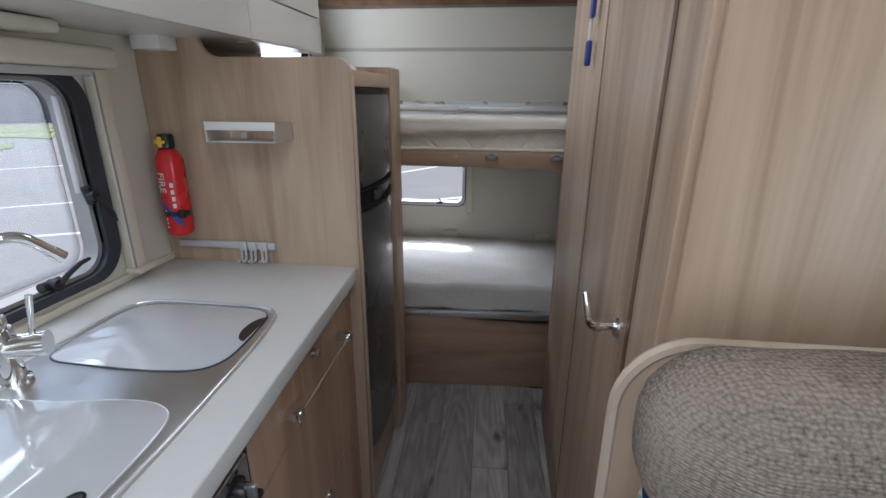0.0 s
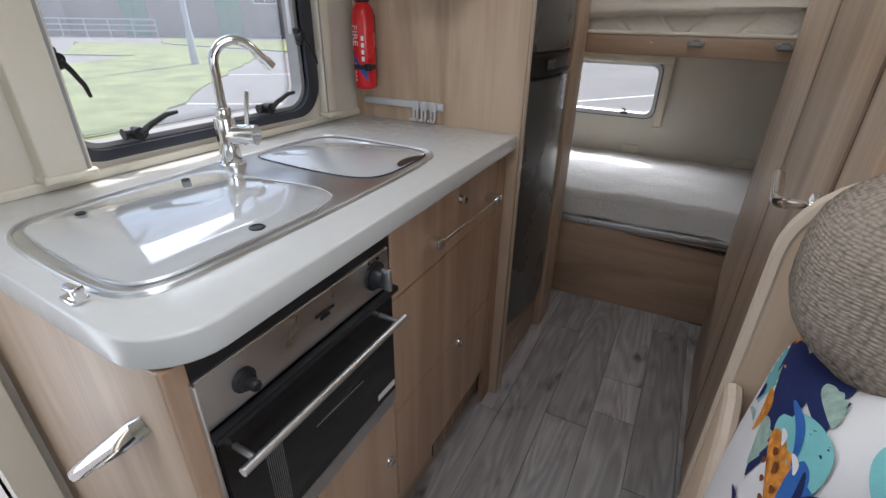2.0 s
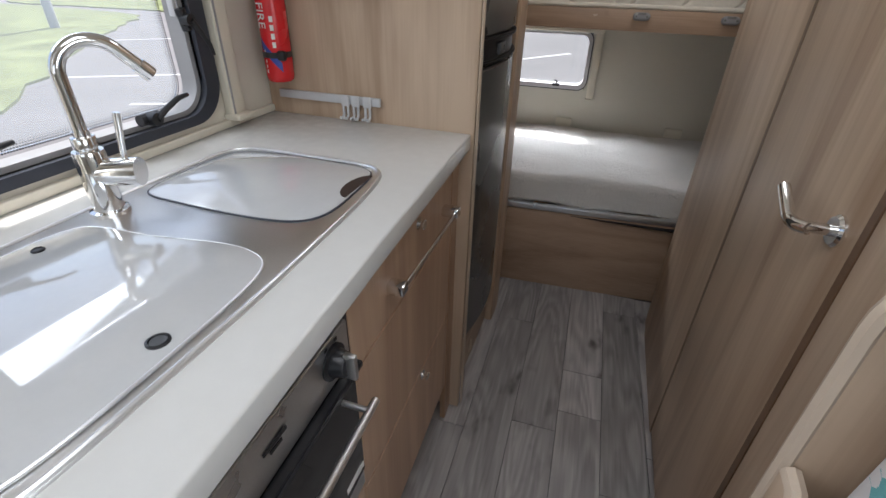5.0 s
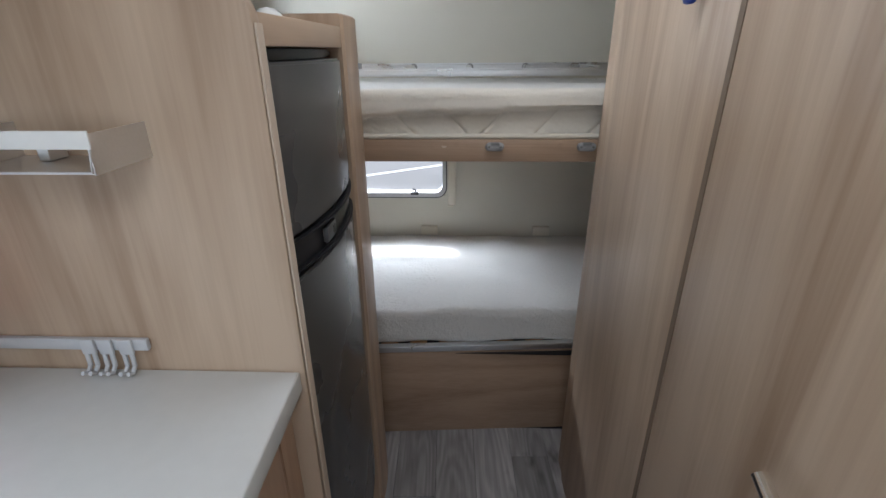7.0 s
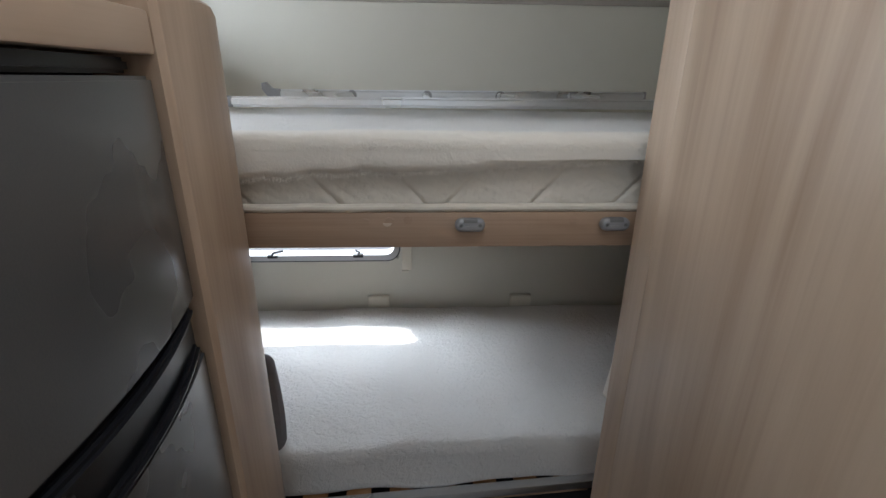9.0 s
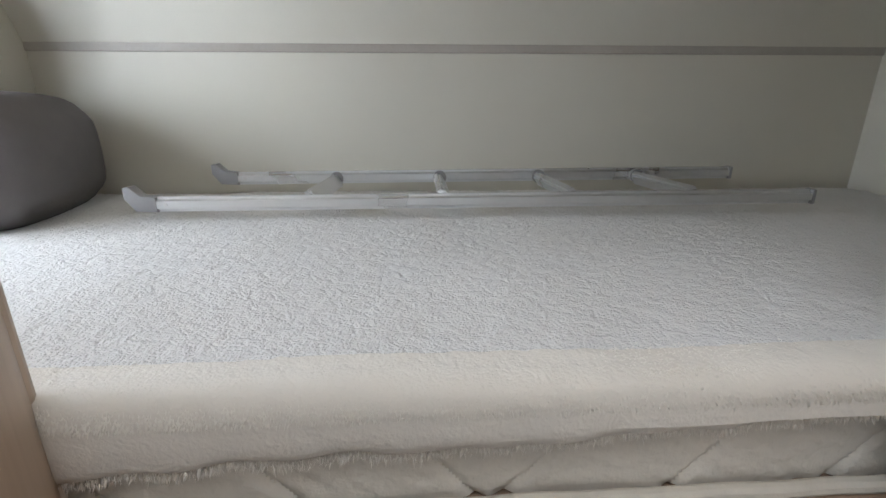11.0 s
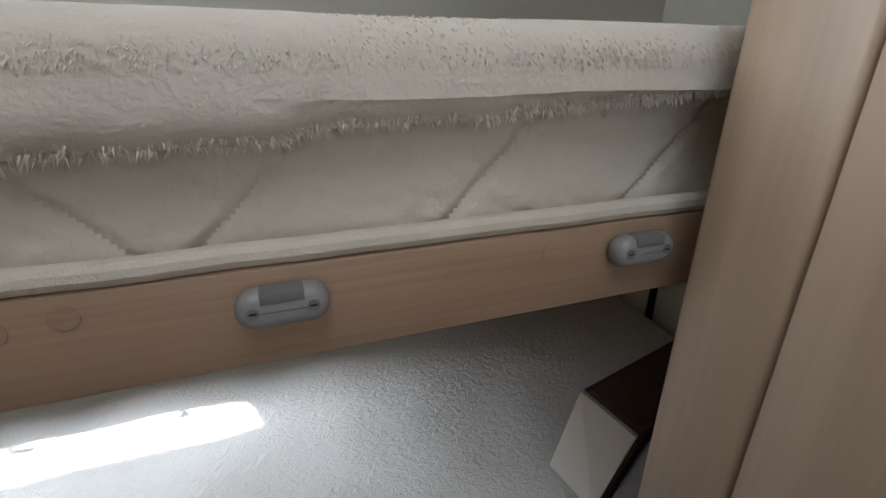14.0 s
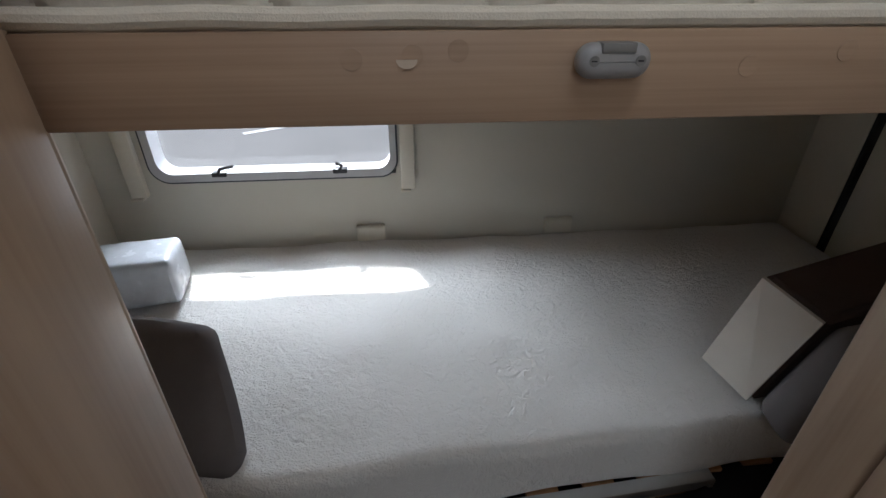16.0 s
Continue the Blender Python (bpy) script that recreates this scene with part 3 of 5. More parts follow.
for y in (1.155, 1.467):
    part("handle_foot", box(hx - 0.004, hx + 0.036, y - 0.013, y + 0.013, 0.801, 0.823, 0.004), chrome, bar)

top = thing("worktop", (0, 1.1, WT), "white laminate kitchen worktop with a rounded corner", "worktop")
outline = [(LEFT + 0.004, 0.568), (0.12, 0.558)] + [(0.155 + 0.08 * math.sin(radians(a)), 0.638 - 0.08 * math.cos(radians(a))) for a in range(0, 91, 10)]
outline += [(kitchen_front(1.1), 1.1), (kitchen_front(1.608), 1.608), (LEFT + 0.004, 1.608)]
part("slab", prism(outline, "z", WT - 0.040, WT, 0.004, 3), worktop_mat, top)
structure("trim_worktop_upstand", box(LEFT, LEFT + 0.012, 0.57, 1.608, WT, WT + 0.018, 0.003), cream_plastic, "cream sealing strip between wall and worktop", "trim")

# sink and hob with glass lids
sink = thing("sink_and_hob", (-0.05, 0.96, WT), "stainless steel sink and hob under two white glass lids", "sink")
tray = [(-0.235, 0.70), (-0.225, 0.645), (-0.18, 0.608), (-0.10, 0.596), (0.0, 0.592), (0.075, 0.594), (0.115, 0.608), (0.138, 0.645), (0.142, 0.75), (0.142, 0.90), (0.138, 1.02), (0.132, 1.15), (0.122, 1.25), (0.105, 1.305), (0.065, 1.328), (-0.05, 1.332), (-0.16, 1.332), (-0.215, 1.318), (-0.242, 1.27), (-0.248, 1.10), (-0.245, 0.9)]


def smooth_loop(points, n=4):
    """A closed smooth line through points."""
    out, c = [], len(points)
    for i in range(c):
        p0, p1, p2, p3 = (Vector(points[(i + k) % c]) for k in (-1, 0, 1, 2))
        for k in range(n):
            t = k / n
            out.append(tuple(0.5 * (2 * p1 + (p2 - p0) * t + (2 * p0 - 5 * p1 + 4 * p2 - p3) * t * t + (3 * p1 - p0 - 3 * p2 + p3) * t ** 3)))
    return out


def inset(loop, d):
    out, c = [], len(loop)
    for i in range(c):
        p, q, r = Vector(loop[i - 1]), Vector(loop[i]), Vector(loop[(i + 1) % c])
        w = (r - p).normalized()
        out.append(tuple(q + d * Vector((-w.y, w.x))))
    return out


rim = smooth_loop(tray)
part("tray", prism(rim, "z", WT - 0.002, WT + 0.0035, 0.002), steel, sink, "brushed stainless steel tray")
part("rim_bead", tube([(u, v, WT + 0.004) for u, v in inset(rim, 0.004) + [inset(rim, 0.004)[0]]], 0.0032, 8, False), steel, sink)
lid_a = [(-0.205, 0.70), (-0.19, 0.645), (-0.15, 0.622), (0.0, 0.612), (0.075, 0.614), (0.108, 0.632), (0.122, 0.68), (0.124, 0.80), (0.12, 0.90), (0.108, 0.955), (0.075, 0.978), (0.02, 0.982), (-0.08, 0.965), (-0.165, 0.958), (-0.198, 0.94), (-0.208, 0.88)]
lid_b = [(-0.222, 1.10), (-0.20, 1.072), (-0.14, 1.066), (-0.04, 1.063), (0.04, 1.068), (0.085, 1.085), (0.105, 1.125), (0.105, 1.20), (0.098, 1.27), (0.078, 1.302), (0.02, 1.314), (-0.12, 1.314), (-0.19, 1.302), (-0.218, 1.27), (-0.225, 1.18)]
for nm, lid, h in (("hob_lid", lid_a, 0.009), ("sink_lid", lid_b, 0.006)):
    loop = smooth_loop(lid)
    g = part(nm, prism(loop, "z", WT + 0.0035, WT + h, 0.0015), lid_glass, sink, "glossy white glass lid")
    part("lid_seal", tube([(u, v, WT + h - 0.002) for u, v in loop + [loop[0]]], 0.0022, 8, False), rubber if nm == "sink_lid" else steel, g)
    if nm == "hob_lid":
        for u, v, r in ((0.108, 0.804, 0.012), (-0.195, 0.883, 0.008), (-0.182, 0.70, 0.008)):
            part("lid_bush", lathe([(r, 0), (r, 0.0015), (r * 0.75, 0.0025), (r * 0.7, 0.0012), (0.0001, 0.0012)], (u * (0.93 if u > 0 else 0.93), v, WT + h), (0, 0, 1), 22), black_plastic, g)
    else:
        # The lid stays whole; a dark patch paints the shaded finger opening
        cut = [(0.102 - 0.026 * math.sin(radians(a)), 1.225 + 0.050 * math.cos(radians(a))) for a in range(0, 181, 15)]
        part("finger_cutout", prism(cut, "z", WT + h - 0.001, WT + h + 0.0008), cutout_shade, g, "dark patch painted for the shaded finger cut-out in the lid edge")

tap = thing("kitchen_tap", (-0.215, 1.005, WT), "chrome swan-neck kitchen tap with a side lever", "tap")
tx, ty = -0.205, 1.005
part("body", lathe([(0.0265, 0), (0.0265, 0.007), (0.0205, 0.009), (0.0205, 0.094), (0.0195, 0.098), (0.0135, 0.099), (0.0135, 0.108), (0.0001, 0.108)], (tx, ty, WT + 0.003), (0, 0, 1), 28), chrome, tap)
part("collar", lathe([(0.0125, 0), (0.0155, 0.001), (0.0155, 0.014), (0.0145, 0.016), (0.0105, 0.017), (0.0105, 0.024), (0.0001, 0.024)], (tx, ty, WT + 0.105), (0, 0, 1), 24), chrome, tap)
sp = Vector((0.45, 0.89, 0)).normalized()
c0 = Vector((tx, ty, WT + 0.200)) + sp * 0.042
pts = [Vector((tx, ty, WT + 0.12)), Vector((tx, ty, WT + 0.165))] + arc(c0, -sp, (0, 0, 1), 0.042, 0, 142, 16)
last = pts[-1] - pts[-2]
pts += [pts[-1] + last.normalized() * 0.03]
part("spout", tube(pts, 0.0092, 18), chrome, tap)
part("nozzle", tube([pts[-1] - last.normalized() * 0.002, pts[-1] + last.normalized() * 0.018], 0.0112, 18), chrome, tap)
sd = Vector((0.75, 0.35, 0)).normalized()
hub = Vector((tx, ty, WT + 0.068))
arm = part("lever_hub", tube([hub, hub + sd * 0.03, hub + sd * 0.062], [0.019, 0.0205, 0.0205], 26), chrome, tap)
part("lever", tube([hub + sd * 0.044 + Vector((0, 0, 0.015)), hub + sd * 0.05 + Vector((0.002, 0.004, 0.085))], [0.0042, 0.005], 12), chrome, arm)

catch = thing("lid_catch", (0.06, 0.565, WT), "small chrome catch on the worktop edge", "catch")
part("foot", box(0.055, 0.083, 0.567, 0.587, WT, WT + 0.006, 0.002), chrome, catch)
part("peg", tube([(0.06, 0.577, WT + 0.014), (0.085, 0.577, WT + 0.016)], 0.006, 12), chrome, catch)
part("hook", box(0.078, 0.086, 0.570, 0.584, WT + 0.004, WT + 0.022, 0.003), chrome, catch)



def slanted_trim(y0, y1, z0, z1):
    """A thin upright strip on the oven's face."""
    x = kitchen_front(y0) - 0.022
    return box(x, x + 0.012, y0, y1, z0, z1, 0.001)


# oven
oven = thing("oven", (0.2, 0.79, 0.7), "built-in gas oven with black glass door and steel control panel", "oven")
front_board("frame", 0.588, 0.998, 0.498, 0.902, oven, black_plastic, 0.004, "black oven surround")
panel = front_board("control_panel", 0.600, 0.985, 0.799, 0.876, oven, steel, 0.010, "brushed steel control panel")
odoor = front_board("door", 0.604, 0.987, 0.548, 0.783, oven, oven_glass, 0.014, "dark glass oven door")
front_board("bottom_rail", 0.604, 0.987, 0.508, 0.545, oven, steel, 0.012, "brushed steel strip")
front_board("door_lip", 0.600, 0.996, 0.784, 0.795, oven, black_plastic, 0.024)
ox = kitchen_front(0.95) - 0.016
for y, big in ((0.660, False), (0.940, True)):
    kx = kitchen_front(y) - 0.016
    if big:
        kn = part("knob", lathe([(0.026, 0), (0.026, 0.004), (0.020, 0.006), (0.017, 0.020), (0.015, 0.023), (0.0001, 0.023)], (kx, y, 0.840), (1, 0, 0), 28), black_plastic, panel, "black and steel gas knob")
        part("grip", box(kx + 0.018, kx + 0.036, y - 0.0045, y + 0.0045, 0.819, 0.861, 0.003), steel, kn)
        for q in (-0.030, -0.012, 0.012):
            part("dial_mark", box(kx - 0.0002, kx + 0.0008, y + q - 0.003, y + q + 0.003, 0.866, 0.871), black_plastic, panel)
    else:
        kn = part("knob", lathe([(0.017, 0), (0.017, 0.003), (0.0125, 0.005), (0.0115, 0.011), (0.008, 0.012), (0.0075, 0.024), (0.006, 0.026), (0.0001, 0.026)], (kx, y, 0.835), (1, 0, 0), 24), black_plastic, panel, "black ignition button")
for k, w in enumerate((0.040, 0.020)):
    lx = kitchen_front(0.81) - 0.0155
    part("badge_bar", box(lx, lx + 0.0014, 0.812 - w / 2, 0.812 + w / 2, 0.842 - 0.008 * k, 0.847 - 0.008 * k), black_plastic, panel)
hb = part("handle", tube([(kitchen_front(0.6) + 0.028, 0.604, 0.757), (kitchen_front(0.96) + 0.030, 0.965, 0.757)], 0.0062, 16), steel, odoor, "brushed steel bar handle")
for y in (0.625, 0.945):
    part("handle_post", tube([(kitchen_front(y) - 0.014, y, 0.757), (kitchen_front(y) + 0.028, y, 0.757)], 0.0045, 12), steel, hb)
part("side_trim", slanted_trim(0.5955, 0.6000, 0.506, 0.876), steel, oven, "thin steel edge of the oven door")
for k in range(9):
    yq = 0.664 + 0.0035 * k
    part("shelf_runner", box(kitchen_front(yq) - 0.0120, kitchen_front(yq) - 0.0113, yq, yq + 0.0008, 0.570, 0.712), mid_grey_plastic, odoor)
wx = kitchen_front(0.8) - 0.0118
part("rack_line", box(wx, wx + 0.0012, 0.70, 0.88, 0.655, 0.657), steel, odoor)
part("sticker", box(kitchen_front(0.95) - 0.012, kitchen_front(0.95) - 0.0108, 0.925, 0.980, 0.565, 0.578), white_ink, odoor, "small white sticker")
part("sticker", box(kitchen_front(0.63) - 0.012, kitchen_front(0.63) - 0.0108, 0.612, 0.65, 0.558, 0.568), white_ink, odoor, "small white sticker")

grab = thing("grab_handle", (0.1, 0.56, 0.76), "polished chrome grab handle on the unit end panel", "handle")
way, across = Vector((-0.74, 0, -0.67)).normalized(), Vector((0.67, 0, -0.74)).normalized()
start = Vector((0.138, 0.573, 0.800))
bow = [(0.0, 0.0, 0.012), (0.006, 0.012, 0.014), (0.03, 0.022, 0.0135), (0.09, 0.034, 0.0125), (0.16, 0.044, 0.0115), (0.205, 0.049, 0.010),
       (0.222, 0.047, 0.0085), (0.226, 0.040, 0.008), (0.218, 0.033, 0.008), (0.195, 0.022, 0.008), (0.172, 0.008, 0.008), (0.165, 0.0, 0.008)]
bm = bmesh.new()
rows = []
for k, (a, out, half) in enumerate(bow):
    p0, p1 = bow[max(0, k - 1)], bow[min(len(bow) - 1, k + 1)]
    run = (way * (p1[0] - p0[0]) + Vector((0, -1, 0)) * (p1[1] - p0[1])).normalized()
    up = run.cross(across)
    c = start + way * a - Vector((0, out, 0))
    rows.append([bm.verts.new(c + across * half * math.cos(2 * math.pi * q / 16) + up * 0.0052 * math.sin(2 * math.pi * q / 16)) for q in range(16)])
for a, b in zip(rows, rows[1:]):
    for q in range(16):
        bm.faces.new((a[q], a[(q + 1) % 16], b[(q + 1) % 16], b[q]))
bm.faces.new(rows[0]), bm.faces.new(rows[-1])
part("bar", bm, chrome, grab)

# ---- fridge housing ----
housing = thing("fridge_cabinet", (0, 1.9, 0), "pale oak laminate fridge housing with a rounded open top shelf", "cabinet")
po = [(LEFT + 0.002, 0.0), (0.196, 0.0), (0.200, 0.4), (0.204, 1.44)] + [(0.164 + 0.04 * math.cos(radians(a)), 1.452 + 0.04 * math.sin(radians(a))) for a in range(0, 91, 15)]
po += [(-0.125, 1.492)] + [(-0.135 - 0.05 * math.sin(radians(a)), 1.542 - 0.05 * math.cos(radians(a))) for a in range(0, 91, 15)] + [(-0.187, 1.60), (LEFT + 0.002, 1.60)]
part("side_panel", prism(po, "y", PANEL_Y, PANEL_Y + 0.022, 0.002), wood_z, housing)
part("edge_band", box(0.2045, 0.2075, PANEL_Y + 0.001, PANEL_Y + 0.021, 0.02, 1.45, 0.001), edge_band, housing, "pale edge strip")
foot = [(-0.30, 2.098), (0.190, 2.098), (0.196, 2.106), (0.197, 2.17), (0.196, 2.21), (0.191, 2.25), (0.180, 2.29), (0.166, 2.32), (0.150, 2.342), (0.142, 2.346), (-0.30, 2.346)]
bm = bmesh.new()
loops = []
for z in (0.0, 0.7, 1.40, 1.435, 1.455, 1.470, 1.481, 1.488, 1.492):
    cut = 0.062 * (1 - math.sqrt(max(0.0, 1 - max(0.0, (z - 1.430) / 0.062) ** 2)))
    loops.append([bm.verts.new((x - (0.004 if z > 1.49 and x > 0 else 0.0), min(y, 2.346 - cut * 1.6), z)) for x, y in foot])
for lo, hi in zip(loops, loops[1:]):
    for i in range(len(foot)):
        j = (i + 1) % len(foot)
        if (lo[i].co - lo[j].co).length > 1e-6 or (hi[i].co - hi[j].co).length > 1e-6:
            bm.faces.new((lo[i], lo[j], hi[j], hi[i]))
bm.faces.new(loops[-1])
bmesh.ops.remove_doubles(bm, verts=bm.verts, dist=1e-5)
part("post", bm, wood_z, housing, "rounded oak post beside the bunks")
part("post_edge_band", tube([(0.1425, 2.3475, 0.0), (0.1425, 2.3475, 1.42)], 0.006, 8), edge_band, housing, "pale edge strip")
part("top_rail", box(0.164, 0.190, PANEL_Y + 0.022, 2.096, 1.425, 1.466, 0.003), wood_y, housing)
part("top_shelf", box(LEFT + 0.002, 0.1635, PANEL_Y + 0.022, 2.096, 1.453, 1.4655, 0.002), wood_y, housing)
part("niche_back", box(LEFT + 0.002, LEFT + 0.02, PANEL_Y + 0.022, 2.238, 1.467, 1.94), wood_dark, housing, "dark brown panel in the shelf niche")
part("plinth_panel", box(0.150, 0.167, PANEL_Y + 0.022, 2.096, 0.0, 0.24, 0.002), wood_y, housing)
part("ring", lathe([(0.021, 0), (0.0215, 0.003), (0.026, 0.004), (0.030, 0.002), (0.0305, 0)], (0.1668, 1.852, 0.055), (1, 0, 0), 28), edge_band, housing, "round beige ring in the plinth")
part("niche_liner", box(LEFT + 0.02, 0.10, PANEL_Y + 0.022, 2.096, 0.25, 0.256), black_plastic, housing)

fridge = thing("fridge", (0.1, 1.85, 0.25), "tall black fridge with bowed doors and a moulded handle strip", "fridge")


def bowed(y0, y1, z0, z1, x_edge, bow, thick, steps=24, foot=0.0):
    """A door leaf that bows out towards the aisle."""
    bm = bmesh.new()
    rows = []
    for k in range(steps + 1):
        t = k / steps
        y = y0 + (y1 - y0) * t
        x = x_edge + bow * (1 - (2 * t - 1) ** 2)
        zb = z0 - foot * (1 - (2 * t - 1) ** 2)
        rows.append([bm.verts.new(p) for p in ((x - thick, y, zb), (x, y, zb), (x, y, z1), (x - thick, y, z1))])
    for a, b in zip(rows, rows[1:]):
        for k in range(4):
            bm.faces.new((a[k], a[(k + 1) % 4], b[(k + 1) % 4], b[k]))
    bm.faces.new(rows[0]), bm.faces.new(rows[-1])
    bmesh.ops.recalc_face_normals(bm, faces=bm.faces)
    es = [e for e in bm.edges if e.is_manifold and e.calc_face_angle(0) > 1.0]
    bmesh.ops.bevel(bm, geom=es, offset=0.004, segments=2, affect="EDGES")
    return bm


part("body", box(-0.28, 0.125, PANEL_Y + 0.024, 2.093, 0.258, 1.424), black_plastic, fridge)
up_door = part("upper_door", bowed(PANEL_Y + 0.028, 2.090, 1.154, 1.405, 0.184, 0.030, 0.055), fridge_black, fridge)
lo_door = part("lower_door", bowed(PANEL_Y + 0.028, 2.090, 0.262, 1.082, 0.184, 0.030, 0.055), fridge_black, fridge)
strip = part("handle_strip", bowed(PANEL_Y + 0.030, 2.088, 1.084, 1.152, 0.176, 0.034, 0.045), black_plastic, fridge, "moulded black handle strip")
part("handle_lip", bowed(PANEL_Y + 0.045, 2.078, 1.138, 1.149, 0.186, 0.036, 0.012), black_plastic, strip)
part("handle_lip", bowed(PANEL_Y + 0.045, 2.078, 1.088, 1.098, 0.186, 0.036, 0.012), black_plastic, strip)
part("latch", box(0.205, 0.2155, 1.772, 1.828, 1.104, 1.132, 0.003), dark_grey_plastic, strip, "grey sliding latch")
part("latch_window", box(0.2156, 0.2164, 1.806, 1.818, 1.111, 1.125), black_plastic, strip)
part("top_trim", bowed(PANEL_Y + 0.030, 2.088, 1.407, 1.422, 0.165, 0.020, 0.03), black_plastic, fridge)

# ---- kitchen window ----
def latch(parent, at, along, inward, size=1.0, down=False):
    """A black window catch: base, hub and lever."""
    c, u, n = Vector(at), Vector(along), Vector(inward)
    w = u.cross(n)
    w = w if w.z > 0 else -w
    base = part("latch", tube([c - u * 0.022 * size, c + u * 0.022 * size], 0.011 * size, 10), black_plastic, parent, "black window catch")
    part("latch_hub", tube([c, c + n * 0.022 * size], 0.013 * size, 14), black_plastic, base)
    e = c + n * 0.02 * size
    q = -1 if down else 1
    part("latch_lever", tube([e, e + u * 0.025 * size + w * 0.014 * q * size, e + u * 0.06 * size + w * 0.028 * q * size, e + u * 0.085 * size + w * 0.030 * q * size], [0.007 * size, 0.006 * size, 0.0055 * size, 0.004 * size], 10), black_plastic, base)
    return base


y0, y1, z0, z1 = KWIN
kwin = thing("window_1", (LEFT, (y0 + y1) / 2, z0), "acrylic caravan window with dark rubber seal and black catches", "window", kind="structure")
part("rubber_seal", ring(rounded(y0 - 0.028, y1 + 0.038, z0 - 0.020, z1 + 0.02, 0.085, 10), rounded(y0, y1, z0, z1 - 0.003, 0.065, 10), "x", LEFT - 0.055, LEFT + 0.010), rubber, kwin)
part("inner_frame", ring(rounded(y0 + 0.001, y1 - 0.001, z0 + 0.001, z1 - 0.004, 0.064, 10), rounded(y0 + 0.012, y1 - 0.012, z0 + 0.011, z1 - 0.012, 0.056, 10), "x", LEFT - 0.045, LEFT - 0.006), grey_plastic, kwin, "grey aluminium inner frame")
verts, faces = [], []
for row, (gap, rad) in enumerate(((0.015, 0.0019), (0.0195, 0.0016), (0.024, 0.0012), (0.028, 0.0009))):
    loop = rounded(y0 + gap, y1 - gap, z0 + gap, z1 - gap, 0.058 - gap * 0.6, 14)
    run, want = 0.0, 0.0
    for p, q in zip(loop, loop[1:] + loop[:1]):
        ln = math.dist(p, q)
        while want < run + ln:
            t = (want - run) / max(ln, 1e-9)
            cy, cz = p[0] + (q[0] - p[0]) * t, p[1] + (q[1] - p[1]) * t
            i = len(verts)
            verts += [(LEFT - 0.0535, cy + rad * math.cos(k * math.pi / 3), cz + rad * math.sin(k * math.pi / 3)) for k in range(6)]
            faces.append(tuple(range(i, i + 6)))
            want += 0.0045
        run += ln
me = bpy.data.meshes.new("dotted_border")
me.from_pydata([Vector(v) - kwin.location for v in verts], [], faces)
me.materials.append(rubber)
dots = new("dotted_border", me)
dots.parent = kwin
tagged(dots, "fine black dots printed round the pane", kind="stuff")
kp = part("pane", prism(rounded(y0 + 0.017, y1 - 0.017, z0 + 0.016, z1 - 0.016, 0.05, 10), "x", LEFT - 0.058, LEFT - 0.0545), pane_mat, kwin)
kp.visible_shadow = False
latch(kwin, (LEFT + 0.008, 0.905, 1.022), (0, 1, 0), (1, 0, 0))
latch(kwin, (LEFT + 0.008, 1.235, 1.022), (0, 1, 0), (1, 0, 0))
latch(kwin, (LEFT + 0.012, 1.372, 1.185), (0, 0.2, -0.98), (1, 0, 0), 0.9)
latch(kwin, (LEFT + 0.012, 0.808, 1.165), (0, 0.1, -0.99), (1, 0, 0), 0.8)
part("stay", box(LEFT - 0.012, LEFT + 0.004, 1.362, 1.372, 1.19, 1.40, 0.003), pale_grey_plastic, kwin, "grey telescopic window stay")

blind = thing("window_blind", (LEFT, 1.1, 1.45), "cream roller blind cassette with side rails", "blind")
part("cassette", box(LEFT + 0.002, LEFT + 0.050, 0.705, 1.500, 1.457, 1.503, 0.012, 4), cream_plastic, blind)
part("pelmet_strip", box(LEFT + 0.002, LEFT + 0.03, 0.72, 1.44, 1.440, 1.4565, 0.003), pale_grey_plastic, blind)
for yy0, yy1 in ((0.727, 0.802), (1.438, 1.482)):
    r = part("side_rail", box(LEFT + 0.002, LEFT + (0.026 if yy0 > 1 else 0.04), yy0, yy1, WT + 0.02, 1.456, 0.004, 3), cream_plastic, blind)
    yg = yy0 + 0.004 if yy0 > 1 else yy1 - 0.010
    part("rail_groove", box(LEFT + 0.0255, LEFT + (0.0275 if yy0 > 1 else 0.0415), yg, yg + 0.005, WT + 0.03, 1.45), grey_plastic, r)
    part("end_cap", box(LEFT + 0.002, LEFT + 0.046, yy0 - 0.006, yy1 + 0.006, WT + 0.0185, WT + 0.032, 0.004, 3), cream_plastic, r)
light_strip = thing("window_light", (LEFT + 0.05, 0.95, 1.53), "slim cream strip light under the overhead locker", "light")
part("housing", box(LEFT + 0.02, LEFT + 0.11, 0.55, 1.30, 1.512, 1.534, 0.006), cream_plastic, light_strip)

# ---- overhead lockers ----
locker = thing("overhead_locker", (-0.2, 1.0, 1.535), "glossy white overhead locker row with flush doors", "locker")
part("carcass", box(LEFT + 0.002, -0.065, -0.9, 2.10, 1.536, TOP - 0.002, 0.002), white_door, locker)
for a, b in ((-0.9, 0.05), (0.054, 0.85), (0.854, 1.628), (1.632, 2.105)):
    d = part("door", box(-0.064, -0.048, a, b, 1.534, 1.640, 0.0025), white_door, locker)
    part("upper_door", box(-0.064, -0.048, a, b, 1.645, TOP - 0.004, 0.0025), white_door, locker)

